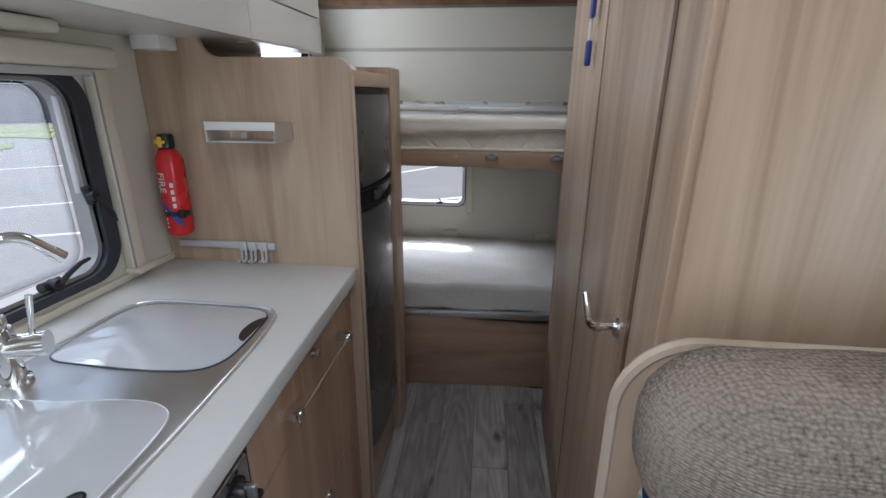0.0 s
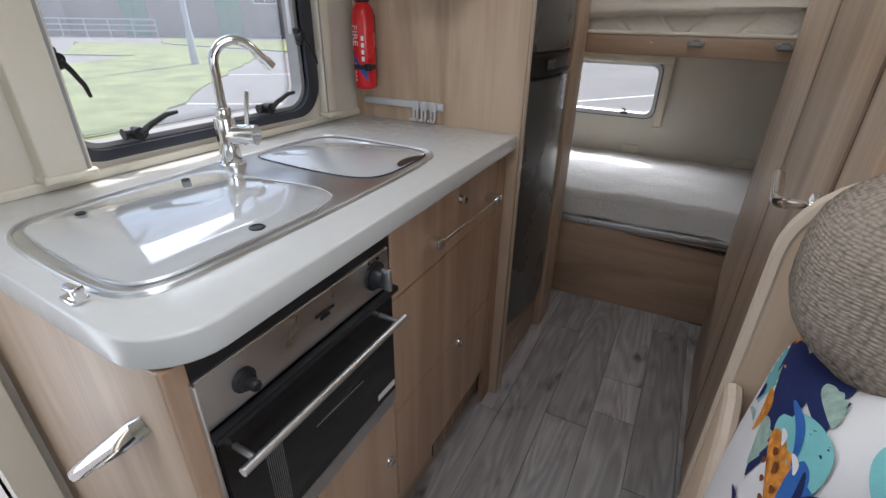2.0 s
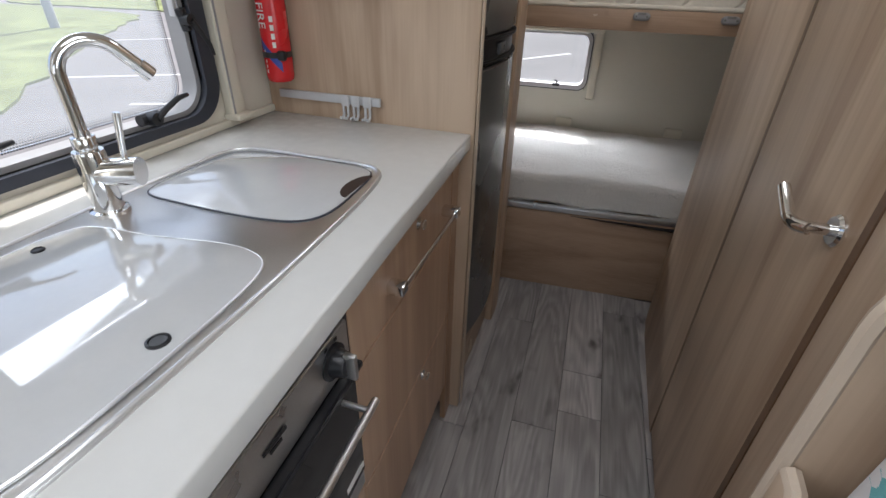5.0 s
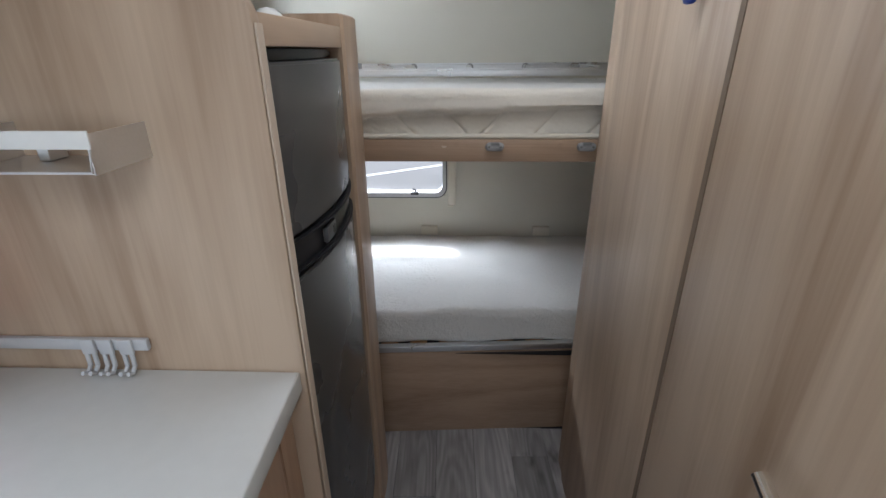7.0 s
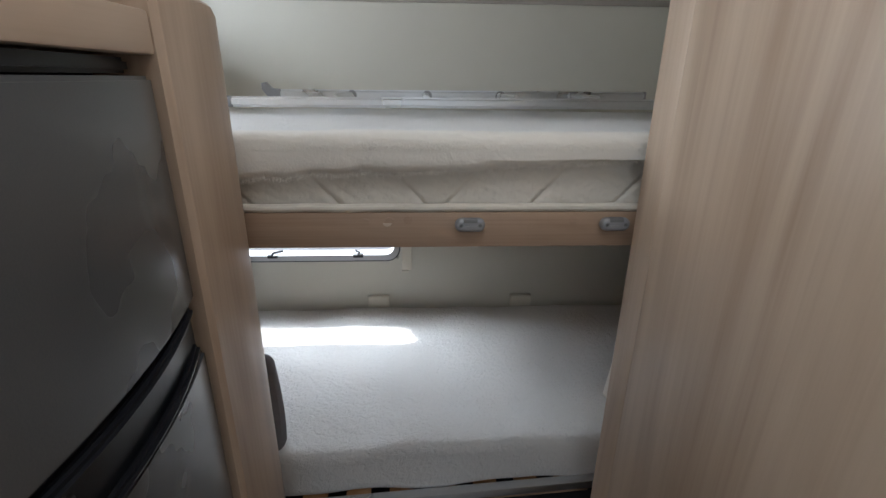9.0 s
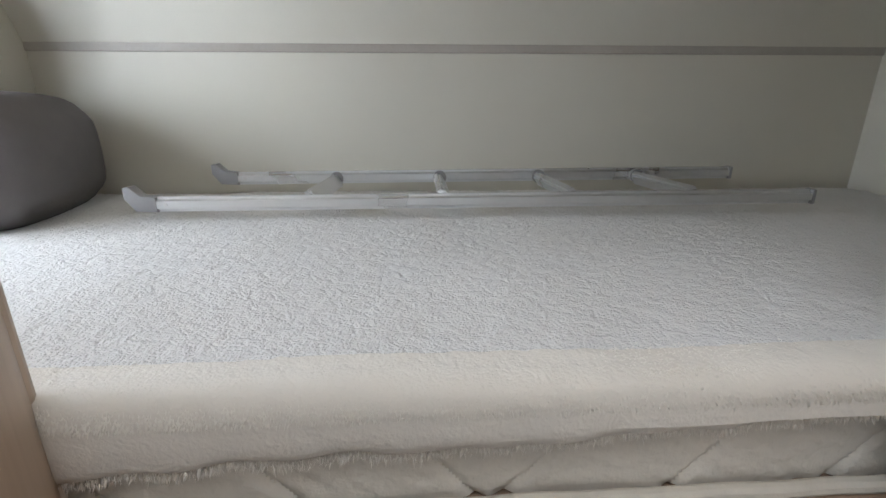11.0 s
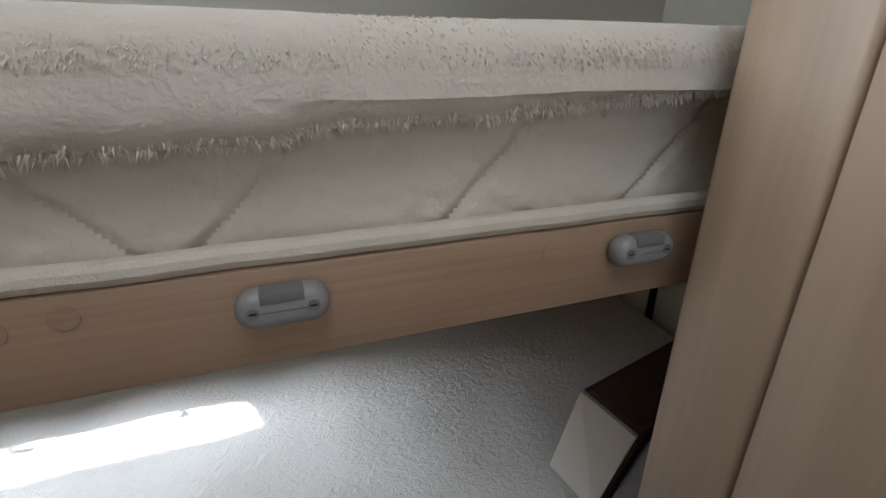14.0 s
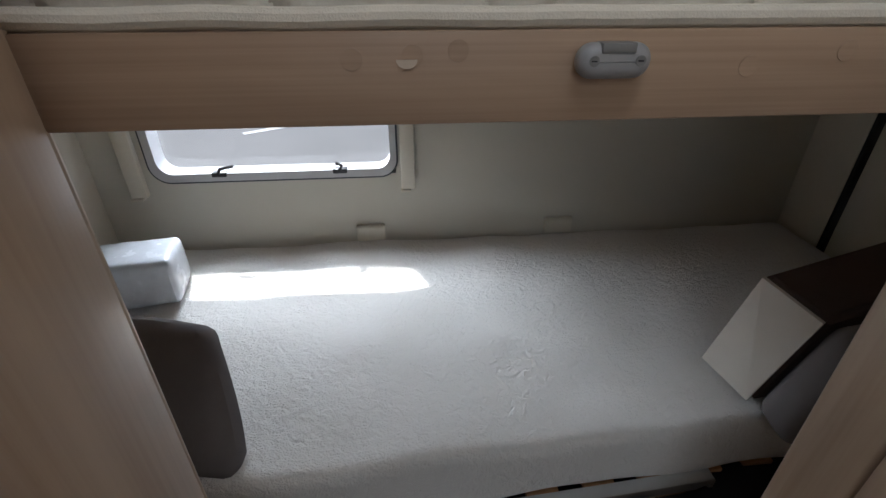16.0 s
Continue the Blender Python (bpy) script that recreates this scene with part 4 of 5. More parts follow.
# ---- things on the fridge panel ----
rack = thing("spice_rack", (-0.04, 1.56, 1.30), "small open metal spice rack on the oak panel", "rack")
part("front_bar", box(-0.131, 0.047, 1.507, 1.510, 1.322, 1.342, 0.001), white_plastic, rack, "white front strip")
part("front_wire", tube([(-0.129, 1.508, 1.322), (-0.124, 1.508, 1.296), (0.040, 1.508, 1.296), (0.045, 1.508, 1.322)], 0.0016, 8), steel, rack)
part("base", box(-0.127, 0.04, 1.512, PANEL_Y - 0.001, 1.293, 1.2945), steel, rack)
part("end_plate", box(0.042, 0.044, 1.508, PANEL_Y + 0.003, 1.293, 1.338, 0.0005), steel, rack)
part("end_plate", box(-0.131, -0.129, 1.508, PANEL_Y + 0.003, 1.293, 1.338, 0.0005), steel, rack)
part("stop", box(-0.075, -0.06, 1.57, 1.60, 1.295, 1.312, 0.002), steel, rack)

rail = thing("hook_rail", (-0.18, PANEL_Y, 1.0), "pale grey plastic rail with three sliding hooks", "hook rail")
part("rail", box(-0.322, -0.036, PANEL_Y - 0.010, PANEL_Y - 0.001, 0.990, 1.010, 0.002), pale_grey_plastic, rail)
for x in (-0.128, -0.100, -0.068):
    h = part("hook", box(x - 0.011, x + 0.011, PANEL_Y - 0.016, PANEL_Y - 0.0105, 0.986, 1.013, 0.002), pale_grey_plastic, rail)
    for q in (-0.006, 0.006):
        part("prong", tube([(x + q, PANEL_Y - 0.013, 0.988), (x + q, PANEL_Y - 0.014, 0.965), (x + q, PANEL_Y - 0.022, 0.957), (x + q, PANEL_Y - 0.032, 0.962)], 0.0034, 8), pale_grey_plastic, h)

ext = thing("fire_extinguisher", (-0.285, 1.545, 1.04), "small red fire extinguisher in a black wall bracket", "extinguisher")
ex, ey = -0.283, 1.566
cyl = part("cylinder", lathe([(0.026, 0), (0.0305, 0.004), (0.0325, 0.012), (0.0325, 0.19), (0.030, 0.208), (0.023, 0.222), (0.016, 0.230), (0.0001, 0.230)], (ex, ey, 1.040), (0, 0, 1), 32), red_paint, ext)
part("valve", lathe([(0.016, 0), (0.021, 0.004), (0.021, 0.030), (0.016, 0.038), (0.0001, 0.038)], (ex, ey, 1.268), (0, 0, 1), 20), black_plastic, ext)
part("trigger", box(ex - 0.005, ex + 0.005, ey - 0.026, ey - 0.018, 1.274, 1.300, 0.002), yellow_plastic, ext, "yellow trigger")
part("trigger_bar", box(ex - 0.013, ex + 0.013, ey - 0.0265, ey - 0.0185, 1.284, 1.291, 0.002), yellow_plastic, ext)
part("strap", ring([(ex + 0.0338 * math.cos(2 * math.pi * k / 32), ey + 0.0338 * math.sin(2 * math.pi * k / 32)) for k in range(32)], [(ex + 0.0329 * math.cos(2 * math.pi * k / 32), ey + 0.0329 * math.sin(2 * math.pi * k / 32)) for k in range(32)], "z", 1.095, 1.108), black_plastic, ext)
part("bracket", box(ex - 0.012, ex + 0.012, ey + 0.031, PANEL_Y - 0.001, 1.06, 1.24, 0.003), black_plastic, ext)
part("clip", box(ex + 0.019, ex + 0.038, ey - 0.030, ey - 0.016, 1.090, 1.112, 0.004), black_plastic, ext)


def wrapped(name, parent, mat, a0, a1, z0, z1, slope=0.0, label=""):
    """A printed patch that follows the cylinder."""
    bm = bmesh.new()
    rows = []
    for k in range(9):
        a = radians(a0 + (a1 - a0) * k / 8)
        dz = slope * k / 8
        rows.append([bm.verts.new((ex + r * math.cos(a), ey + r * math.sin(a), z + dz)) for r, z in ((0.0328, z0), (0.0328, z1))])
    for a, b in zip(rows, rows[1:]):
        bm.faces.new((a[0], a[1], b[1], b[0]))
    return part(name, bm, mat, parent, label)


wrapped("blue_band", cyl, blue_ink, 235, 320, 1.118, 1.140, -0.055)
for k in range(4):
    wrapped("print_bar", cyl, white_ink, 292, 306, 1.172 - 0.018 * k, 1.184 - 0.018 * k)
for k in range(5):
    wrapped("print_line", cyl, white_ink, 248, 255, 1.062 + 0.011 * k, 1.069 + 0.011 * k)


def lettering(body, size, matrix, mat, parent, name="lettering"):
    """Words as flat mesh letters."""
    cu = bpy.data.curves.new(name, "FONT")
    cu.body, cu.size, cu.extrude, cu.align_x, cu.align_y = body, size, 0.0003, "CENTER", "CENTER"
    tmp = bpy.data.objects.new("tmp", cu)
    scene.collection.objects.link(tmp)
    bpy.context.view_layer.update()
    me = bpy.data.meshes.new_from_object(tmp.evaluated_get(bpy.context.evaluated_depsgraph_get()))
    bpy.data.objects.remove(tmp)
    bm = bmesh.new()
    bm.from_mesh(me)
    bpy.data.meshes.remove(me)
    bmesh.ops.transform(bm, matrix=matrix, verts=bm.verts)
    return part(name, bm, mat, parent, "", False)


ang = radians(258)
nrm = Vector((math.cos(ang), math.sin(ang), 0))
side = Vector((-nrm.y, nrm.x, 0))
rot = Matrix((Vector((0, 0, -1)), side, nrm)).transposed().to_4x4()
lettering("FIRE", 0.030, Matrix.Translation(Vector((ex, ey, 1.185)) + nrm * 0.0335) @ rot, white_ink, cyl)

swbox = thing("control_box", (-0.27, 1.58, 1.53), "small white plastic control box in the corner", "control box")
part("case", box(-0.312, -0.236, 1.545, PANEL_Y - 0.001, 1.505, 1.556, 0.004), white_plastic, swbox)
part("port", box(-0.316, -0.300, 1.546, 1.560, 1.545, 1.556, 0.001), black_plastic, swbox)
dome = thing("ceramic_dome", (0.067, 2.0, 1.49), "small white dome vent on top of the fridge shelf", "vent")
part("cap", lathe([(0.032, 0), (0.033, 0.006), (0.027, 0.020), (0.015, 0.030), (0.0001, 0.033)], (0.067, 2.02, 1.4655), (0, 0, 1), 24), white_plastic, dome)

# ---- washroom and wardrobe wall along the aisle ----
WX = 0.82
wardrobe = thing("wardrobe_block", (1.2, 1.7, 0), "pale oak laminate washroom block with a flush door", "wardrobe")
part("near_side", box(WX + 0.010, RIGHT - 0.002, 1.076, 1.086, 0, TOP - 0.003, 0.001), wood_z, wardrobe)
part("door_post", box(WX - 0.004, WX + 0.03, 1.087, 1.208, 0, TOP - 0.003, 0.004, 3), wood_z, wardrobe, "rounded oak door post")
part("gap_backing", box(WX + 0.014, WX + 0.02, 1.19, 2.28, 0, TOP - 0.003), wood_dark, wardrobe)
wdoor = part("door", box(WX, WX + 0.012, 1.2250, 1.7125, 0.02, TOP - 0.01, 0.002), wood_z, wardrobe, "tall oak laminate door, closed")
# Solid brown strips put the dark of the door gaps into colour
part("door_gap_strip", box(WX - 0.0048, WX + 0.010, 1.2085, 1.2245, 0.02, TOP - 0.01), wood_dark, wardrobe, "dark brown strip laid in as the shadow gap beside the door")
part("door_gap_strip", box(WX - 0.0008, WX + 0.010, 1.7127, 1.7253, 0.02, TOP - 0.01), gap_brown, wardrobe, "brown strip laid in as the shadow gap beside the door")
part("fixed_panel", box(WX, WX + 0.012, 1.7255, 2.234, 0, TOP - 0.003, 0.0015), wood_z, wardrobe)
part("end_trim", box(WX + 0.004, WX + 0.03, 2.238, 2.312, 0, TOP - 0.003, 0.005, 3), wood_z, wardrobe, "rounded end trim beside the bunks")
part("far_side", box(WX + 0.03, RIGHT - 0.002, 2.285, 2.30, 0, TOP - 0.003), wood_z, wardrobe)
lever = part("lever_handle", tube([(WX, 1.285, 0.978), (WX - 0.042, 1.285, 0.978)], 0.0085, 14), chrome, wdoor, "bent chrome lever handle")
part("rosette", lathe([(0.024, 0), (0.024, 0.004), (0.020, 0.008), (0.0001, 0.008)], (WX, 1.285, 0.978), (-1, 0, 0), 28), chrome, lever)
part("grip", tube([(WX - 0.038, 1.278, 0.978), (WX - 0.046, 1.292, 0.975), (WX - 0.048, 1.312, 0.972), (WX - 0.048, 1.330, 0.973), (WX - 0.046, 1.392, 0.996)], [0.009, 0.0098, 0.010, 0.0095, 0.009], 16), chrome, lever)

keys = thing("lanyard", (WX - 0.02, 1.83, 1.6), "blue lanyard with a white cord hanging from a hook", "lanyard")
part("hook", tube([(WX, 1.83, 1.70), (WX - 0.022, 1.83, 1.70), (WX - 0.028, 1.83, 1.71)], 0.004, 8), chrome, keys)
part("strap", box(WX - 0.024, WX - 0.012, 1.815, 1.848, 1.60, 1.70, 0.004), blue_ink, keys)
part("cord", tube([(WX - 0.018, 1.838, 1.60), (WX - 0.018, 1.842, 1.545)], 0.004, 8), white_plastic, keys)
part("tag", box(WX - 0.026, WX - 0.010, 1.832, 1.857, 1.482, 1.548, 0.007, 3), blue_ink, keys)

# ---- bunks ----
BX0, BX1 = 0.146, WX + 0.03
bunk = thing("lower_bunk", (0.5, 2.45, 0), "lower bunk base with oak front panel, slats and aluminium edge", "bunk bed")


def bunk_front(x):
    return 2.428 + 0.068 * (x - 0.15)


def bunk_board(x0, x1, z0, z1, a, b, bevel):
    """A board along the slightly angled bunk front."""
    return prism([(x0, bunk_front(x0) + a), (x1, bunk_front(x1) + a), (x1, bunk_front(x1) + b), (x0, bunk_front(x0) + b)], "z", z0, z1, bevel)


part("front_panel", bunk_board(0.10, 0.90, 0.0, 0.385, 0.005, 0.022, 0.0015), wood_x, bunk)
part("edge_profile", bunk_board(0.05, 0.95, 0.387, 0.412, 0.0, 0.026, 0.003), alu, bunk, "aluminium edge profile")
part("bed_box", box(BUNK_LEFT + 0.003, RIGHT - 0.003, 2.56, REAR - 0.003, 0.05, 0.372), wood_x, bunk)
for k in range(18):
    x = BUNK_LEFT + 0.05 + 0.1105 * k
    part("slat", box(x, x + 0.062, 2.458 + max(0.0, 0.068 * (x - 0.13)), REAR - 0.02, 0.386, 0.396, 0.002), slat_wood, bunk)
part("dark_liner", box(BUNK_LEFT + 0.005, RIGHT - 0.005, 2.4525, REAR - 0.01, 0.374, 0.3765), black_plastic, bunk)
mat1 = thing("lower_mattress", (0.5, 2.85, 0.4), "bunk mattress in a white fleece cover", "mattress")
lower = cushion(BUNK_LEFT + 0.004, RIGHT - 0.026, 2.463, REAR - 0.006, 0.398, 0.546, 0.024, 0.013, seed=3, rough=0.009)
for v in lower.verts:
    near = min(1.0, max(0.0, (2.75 - v.co.y) / 0.25))
    v.co.y += 0.050 * max(-0.2, v.co.x - 0.15) * near + 0.006 * noise.noise((v.co.x * 4, v.co.z * 6, 3)) * near
    if v.co.z > 0.5:
        v.co.z += near * (0.010 * noise.noise((v.co.x * 3.1, 1, 5)) - 0.006)
    elif v.co.y < 2.6:
        v.co.z += 0.008 * max(0.0, v.co.x - 0.35) + 0.003 * noise.noise((v.co.x * 6, 4, 2))
lower_top = lower.copy()
for half, keep_top in ((lower, False), (lower_top, True)):
    bmesh.ops.delete(half, geom=[f for f in half.faces if (f.calc_center_median().z > 0.505) != keep_top], context="FACES")
part("top_panel", lower_top, fleece_white, mat1)
part("side_band", lower, fleece_white, mat1)

ubunk = thing("upper_bunk", (0.5, 2.35, 1.12), "upper bunk base with an oak front rail", "bunk bed")
frail = part("front_rail", box(0.0, 0.88, 2.346, 2.366, 1.122, 1.186, 0.002), wood_x, ubunk, "oak rail with worn cover caps")
part("base_board", box(BUNK_LEFT + 0.003, RIGHT - 0.003, 2.368, REAR - 0.003, 1.135, 1.185), wood_x, ubunk)
part("piping", tube([(-0.1 + 0.02 * k, 2.352 + 0.0025 * noise.noise((k * 0.37, 0, 0)), 1.1935 + 0.0015 * noise.noise((0, k * 0.3, 0))) for k in range(52)], 0.0075, 10), cream_piping, ubunk, "cream piped mattress edge")
for x, z in ((0.405, 1.170), (0.363, 1.168), (0.437, 1.173), (0.655, 1.160), (0.73, 1.170)):
    part("cover_cap", lathe([(0.0075, 0), (0.0075, 0.0006), (0.0001, 0.0008)], (x, 2.346, z), (0, -1, 0), 18), wood_x, frail)
part("chipped_cap", prism([(0.401 + 0.0075 * math.cos(radians(a)), 1.1675 + 0.006 * math.sin(radians(a))) for a in range(180, 361, 20)], "y", 2.3445, 2.346), edge_band, frail, "torn pale cover cap")

bracket_group = "ladder sockets on the upper rail"


def ladder_socket(x):
    s = thing("ladder_socket", (x, 2.346, 1.166), "grey plastic ladder socket screwed to the bunk rail", "bracket", bracket_group)
    ol = rounded(x - 0.0265, x + 0.0265, 1.1545, 1.1785, 0.0118, 8)
    part("body", prism(ol, "y", 2.328, 2.346, 0.0078, 5), grey_plastic, s)
    part("slot", box(x - 0.0120, x + 0.0120, 2.3272, 2.340, 1.1722, 1.1788, 0.0006), mid_grey_plastic, s)
    for q in (-0.0165, 0.0165):
        sc = part("screw", lathe([(0.0036, 0), (0.0036, 0.0016), (0.0001, 0.001)], (x + q, 2.3290, 1.1672), (0, -1, 0), 14), mid_grey_plastic, s)
        part("screw_cross", box(x + q - 0.002, x + q + 0.002, 2.3274, 2.3278, 1.1667, 1.1677), black_plastic, sc)
    return s


ladder_socket(0.545)
ladder_socket(0.802)

mat2 = thing("upper_mattress", (0.5, 2.8, 1.19), "quilted cream mattress under a thick fleece topper", "mattress")
bm = bmesh.new()
nx, nz = 680, 24
rows = []
for i in range(nx + 1):
    x = BUNK_LEFT + 0.01 + (RIGHT - 0.02 - BUNK_LEFT) * i / nx
    col = []
    for j in range(nz + 1):
        z = 1.188 + 0.083 * j / nz
        rise = (z - 1.198) * 0.95
        k = (x - rise - 0.509) / 0.152 if x > 0.492 + rise * 0.2 else (0.464 - x - rise) / 0.152
        d = abs(k - round(k)) * 0.152 * 0.72 if round(k) >= 0 else 0.03
        puff = 0.0055 * (1 - math.exp(-((d / 0.0042) ** 2))) + 0.003 * noise.noise((x * 9, z * 9, 4)) + 0.0016 * noise.noise((x * 55 + z * 95, z * 28 - x * 12, 9)) + 0.0009 * noise.noise((x * 120 - z * 150, z * 60, 5))
        col.append(bm.verts.new((x, 2.372 - puff, z)))
    rows.append(col)
for a, b in zip(rows, rows[1:]):
    for j in range(nz):
        bm.faces.new((a[j], b[j], b[j + 1], a[j + 1]))
part("quilted_side", bm, quilt, mat2)
part("core", box(BUNK_LEFT + 0.01, RIGHT - 0.01, 2.374, REAR - 0.01, 1.190, 1.262), quilt, mat2)


def topper():
    bm = cushion(BUNK_LEFT + 0.004, RIGHT - 0.008, 2.337, REAR - 0.006, 1.254, 1.320, 0.022, 0.0085, seed=8, rough=0.004)
    for v in bm.verts:
        if v.co.z < 1.276 and v.co.y < 2.40:
            v.co.z += 0.006 * noise.noise((v.co.x * 5, 2, 0)) + 0.005 * noise.noise((v.co.x * 23, 7, 0)) + 0.05 * (v.co.x - 0.44)
        if v.co.z > 1.30:
            g = min(1, max(0, (v.co.y - 2.5) / 0.4))
            v.co.z -= (0.013 + 0.008 * min(1, max(0, v.co.x - 0.1))) * g * g * (3 - 2 * g)
        k = noise.noise(v.co * 75) + 0.6 * noise.noise(v.co * 140)
        v.co += k * (Vector((0, -0.0007, 0.0003)) if v.co.y < 2.385 else Vector((0, 0, 0.0020)))
    return bm


whole, upper = topper(), None
upper = whole.copy()
for half, keep_top in ((whole, False), (upper, True)):
    drop = [f for f in half.faces if (f.calc_center_median().z > 1.288 and f.calc_center_median().y > 2.386) != keep_top]
    bmesh.ops.delete(half, geom=drop, context="FACES")
part("fleece_top", upper, fleece_top, mat2, "curly off-white fleece top")
fl = part("fleece_side", whole, fleece_cream, mat2, "smooth cream fleece side of the topper")
verts, faces = [], []
rng = random.Random(5)
for k in range(19000):
    x = rng.uniform(0.0, 0.95)
    hem = k % 5 == 0
    if hem:
        z = 1.254 + 0.006 * noise.noise((x * 5, 2, 0)) + 0.005 * noise.noise((x * 23, 7, 0)) + 0.05 * (x - 0.44) + rng.uniform(0, 0.008)
        p, d = Vector((x, 2.343 + rng.uniform(0, 0.008), z)), Vector((rng.gauss(0, 0.7), -0.6 + rng.gauss(0, 0.3), -0.8))
    else:
        a = radians(rng.uniform(-10, 95))
        p, d = Vector((x, 2.360 - 0.022 * math.cos(a) + (rng.uniform(0, 0.034) if a > 1.4 else 0), 1.298 + 0.022 * math.sin(a))), Vector((rng.gauss(0, 0.5), -math.cos(a) + rng.gauss(0, 0.4), 0.7 * math.sin(a) + rng.gauss(0, 0.3)))
    d = d.normalized() * (rng.uniform(0.002, 0.005) if hem else rng.uniform(0.0015, 0.0035))
    sdw = d.cross(Vector((rng.random(), rng.random(), rng.random()))).normalized() * 0.00055
    i = len(verts)
    verts += [p - sdw, p + sdw, p + d * 0.6 + Vector((0, 0, -0.0008)) + sdw * 0.7, p + d + Vector((0, 0, -0.0025))]
    faces += [(i, i + 1, i + 2), (i, i + 2, i + 3)]
me = bpy.data.meshes.new("fleece_pile")
me.from_pydata([v - Vector(mat2.location) for v in verts], [], faces)
me.materials.append(pile_mat)
fib = new("fleece_pile", me)
fib.parent = fl
tagged(fib, "fine loose cream fleece fibres", kind="stuff")

ladder = thing("bunk_ladder", (0.6, 3.03, 1.33), "aluminium bunk ladder lying on the upper mattress", "ladder")
LZ, LR = 1.340, 1.352
for (x0, yy0, x1, yy1, LZ) in ((0.02, 3.135, 1.20, 3.150, 1.354), (-0.055, 2.925, 1.218, 2.918, 1.340)):
    bm = box(0, 1, -0.011, 0.011, -0.014, 0.014, 0.0)
    bmesh.ops.bevel(bm, geom=[e for e in bm.edges if abs(e.verts[0].co.x - e.verts[1].co.x) > 0.5], offset=0.007, segments=3, affect="EDGES")
    ln = math.hypot(x1 - x0, yy1 - yy0)
    bmesh.ops.transform(bm, matrix=Matrix.Translation((x0, yy0, LZ)) @ Matrix.Rotation(math.atan2(yy1 - yy0, x1 - x0), 4, "Z") @ Matrix.Diagonal((ln, 1, 1, 1)), verts=bm.verts)
    s = part("side_rail", bm, alu, ladder)
    part("end_cap", box(x1, x1 + 0.008, yy1 - 0.012, yy1 + 0.012, LZ - 0.015, LZ + 0.015, 0.003), grey_plastic, s)
    hk = part("hook", prism([(x0 + 0.004, LZ - 0.014), (x0 + 0.004, LZ + 0.014), (x0 - 0.022, LZ + 0.017), (x0 - 0.040, LZ + 0.034), (x0 - 0.052, LZ + 0.032), (x0 - 0.052, LZ + 0.012), (x0 - 0.034, LZ - 0.012)], "y", yy0 - 0.013, yy0 + 0.013, 0.003), grey_plastic, s, "grey plastic ladder hook")
    part("rivet", lathe([(0.004, 0), (0.004, 0.001), (0.0001, 0.0015)], (x0 + 0.02, yy0 - 0.011, LZ), (0, -1, 0), 12), steel, hk)
for xb, xf in ((0.246, 0.228), (0.485, 0.482), (0.721, 0.737), (0.959, 0.985)):
    bm = box(-0.5, 0.5, -0.017, 0.017, -0.009, 0.009, 0.0)
    bmesh.ops.bevel(bm, geom=[e for e in bm.edges if abs(e.verts[0].co.x - e.verts[1].co.x) > 0.5], offset=0.005, segments=2, affect="EDGES")
    va, vb = Vector((xf, 2.929, LZ)), Vector((xb, 3.130, LR))
    bmesh.ops.transform(bm, matrix=Matrix.Translation((va + vb) / 2) @ Matrix.Rotation(math.atan2(vb.y - va.y, vb.x - va.x), 4, "Z") @ Matrix.Rotation(radians(55), 4, "X") @ Matrix.Diagonal(((vb - va).length, 1, 1, 1)), verts=bm.verts)
    rg = part("rung", bm, alu, ladder)
    part("rung_collar", tube([(xb, 3.126, LR), (xb, 3.137, LR)], 0.0155, 12), grey_plastic, rg)
    part("rung_collar", tube([(xf, 2.925, LZ + 0.001), (xf, 2.935, LZ + 0.001)], 0.0135, 12), grey_plastic, rg)

# bunk window
x0, x1, z0, z1 = BWIN
bwin = thing("window_2", (0.05, REAR, z0), "low acrylic window beside the lower bunk with small catches", "window", kind="structure")
part("rubber_seal", ring(rounded(x0 - 0.009, x1 + 0.008, z0 - 0.009, z1 + 0.009, 0.052, 8), rounded(x0, x1, z0, z1, 0.045, 8), "y", REAR + 0.055, REAR - 0.008), rubber, bwin)
part("inner_frame", ring(rounded(x0 - 0.004, x1 + 0.003, z0 - 0.004, z1 + 0.004, 0.047, 8), rounded(x0 + 0.016, x1 - 0.014, z0 + 0.018, z1 - 0.016, 0.038, 8), "y", REAR + 0.045, REAR - 0.0105), pale_grey_plastic, bwin, "pale grey inner frame")
bp = part("pane", prism(rounded(x0 + 0.002, x1 - 0.002, z0 + 0.002, z1 - 0.002, 0.04, 8), "y", REAR + 0.052, REAR + 0.056), clear_pane, bwin)
bp.visible_shadow = False
for x in (-0.10, 0.222):
    lt = part("latch", box(x - 0.020, x + 0.020, REAR - 0.014, REAR + 0.012, 0.757, 0.771, 0.004), black_plastic, bwin, "small black window catch")
    part("latch_lever", tube([(x, REAR - 0.016, 0.770), (x + 0.008, REAR - 0.02, 0.784), (x + 0.045 * (1 if x < 0 else -0.2), REAR - 0.02, 0.790)], 0.0045, 8), black_plastic, lt)
bblind = thing("bunk_blind", (0.05, REAR, 0.9), "cream blind frame round the bunk window", "blind")
for a, b in ((x0 - 0.068, x0 - 0.026), (x1 + 0.014, x1 + 0.052)):
    rr = part("side_rail", box(a, b, REAR - 0.022, REAR - 0.002, 0.708, 1.07, 0.003), cream_plastic, bblind)
    part("end_tab", box(a - 0.002, b - 0.012, REAR - 0.026, REAR - 0.003, 0.700, 0.7075, 0.002), cream_plastic, rr)
part("cassette", box(x0 - 0.068, x1 + 0.052, REAR - 0.030, REAR - 0.002, 1.028, 1.068, 0.006), cream_plastic, bblind)
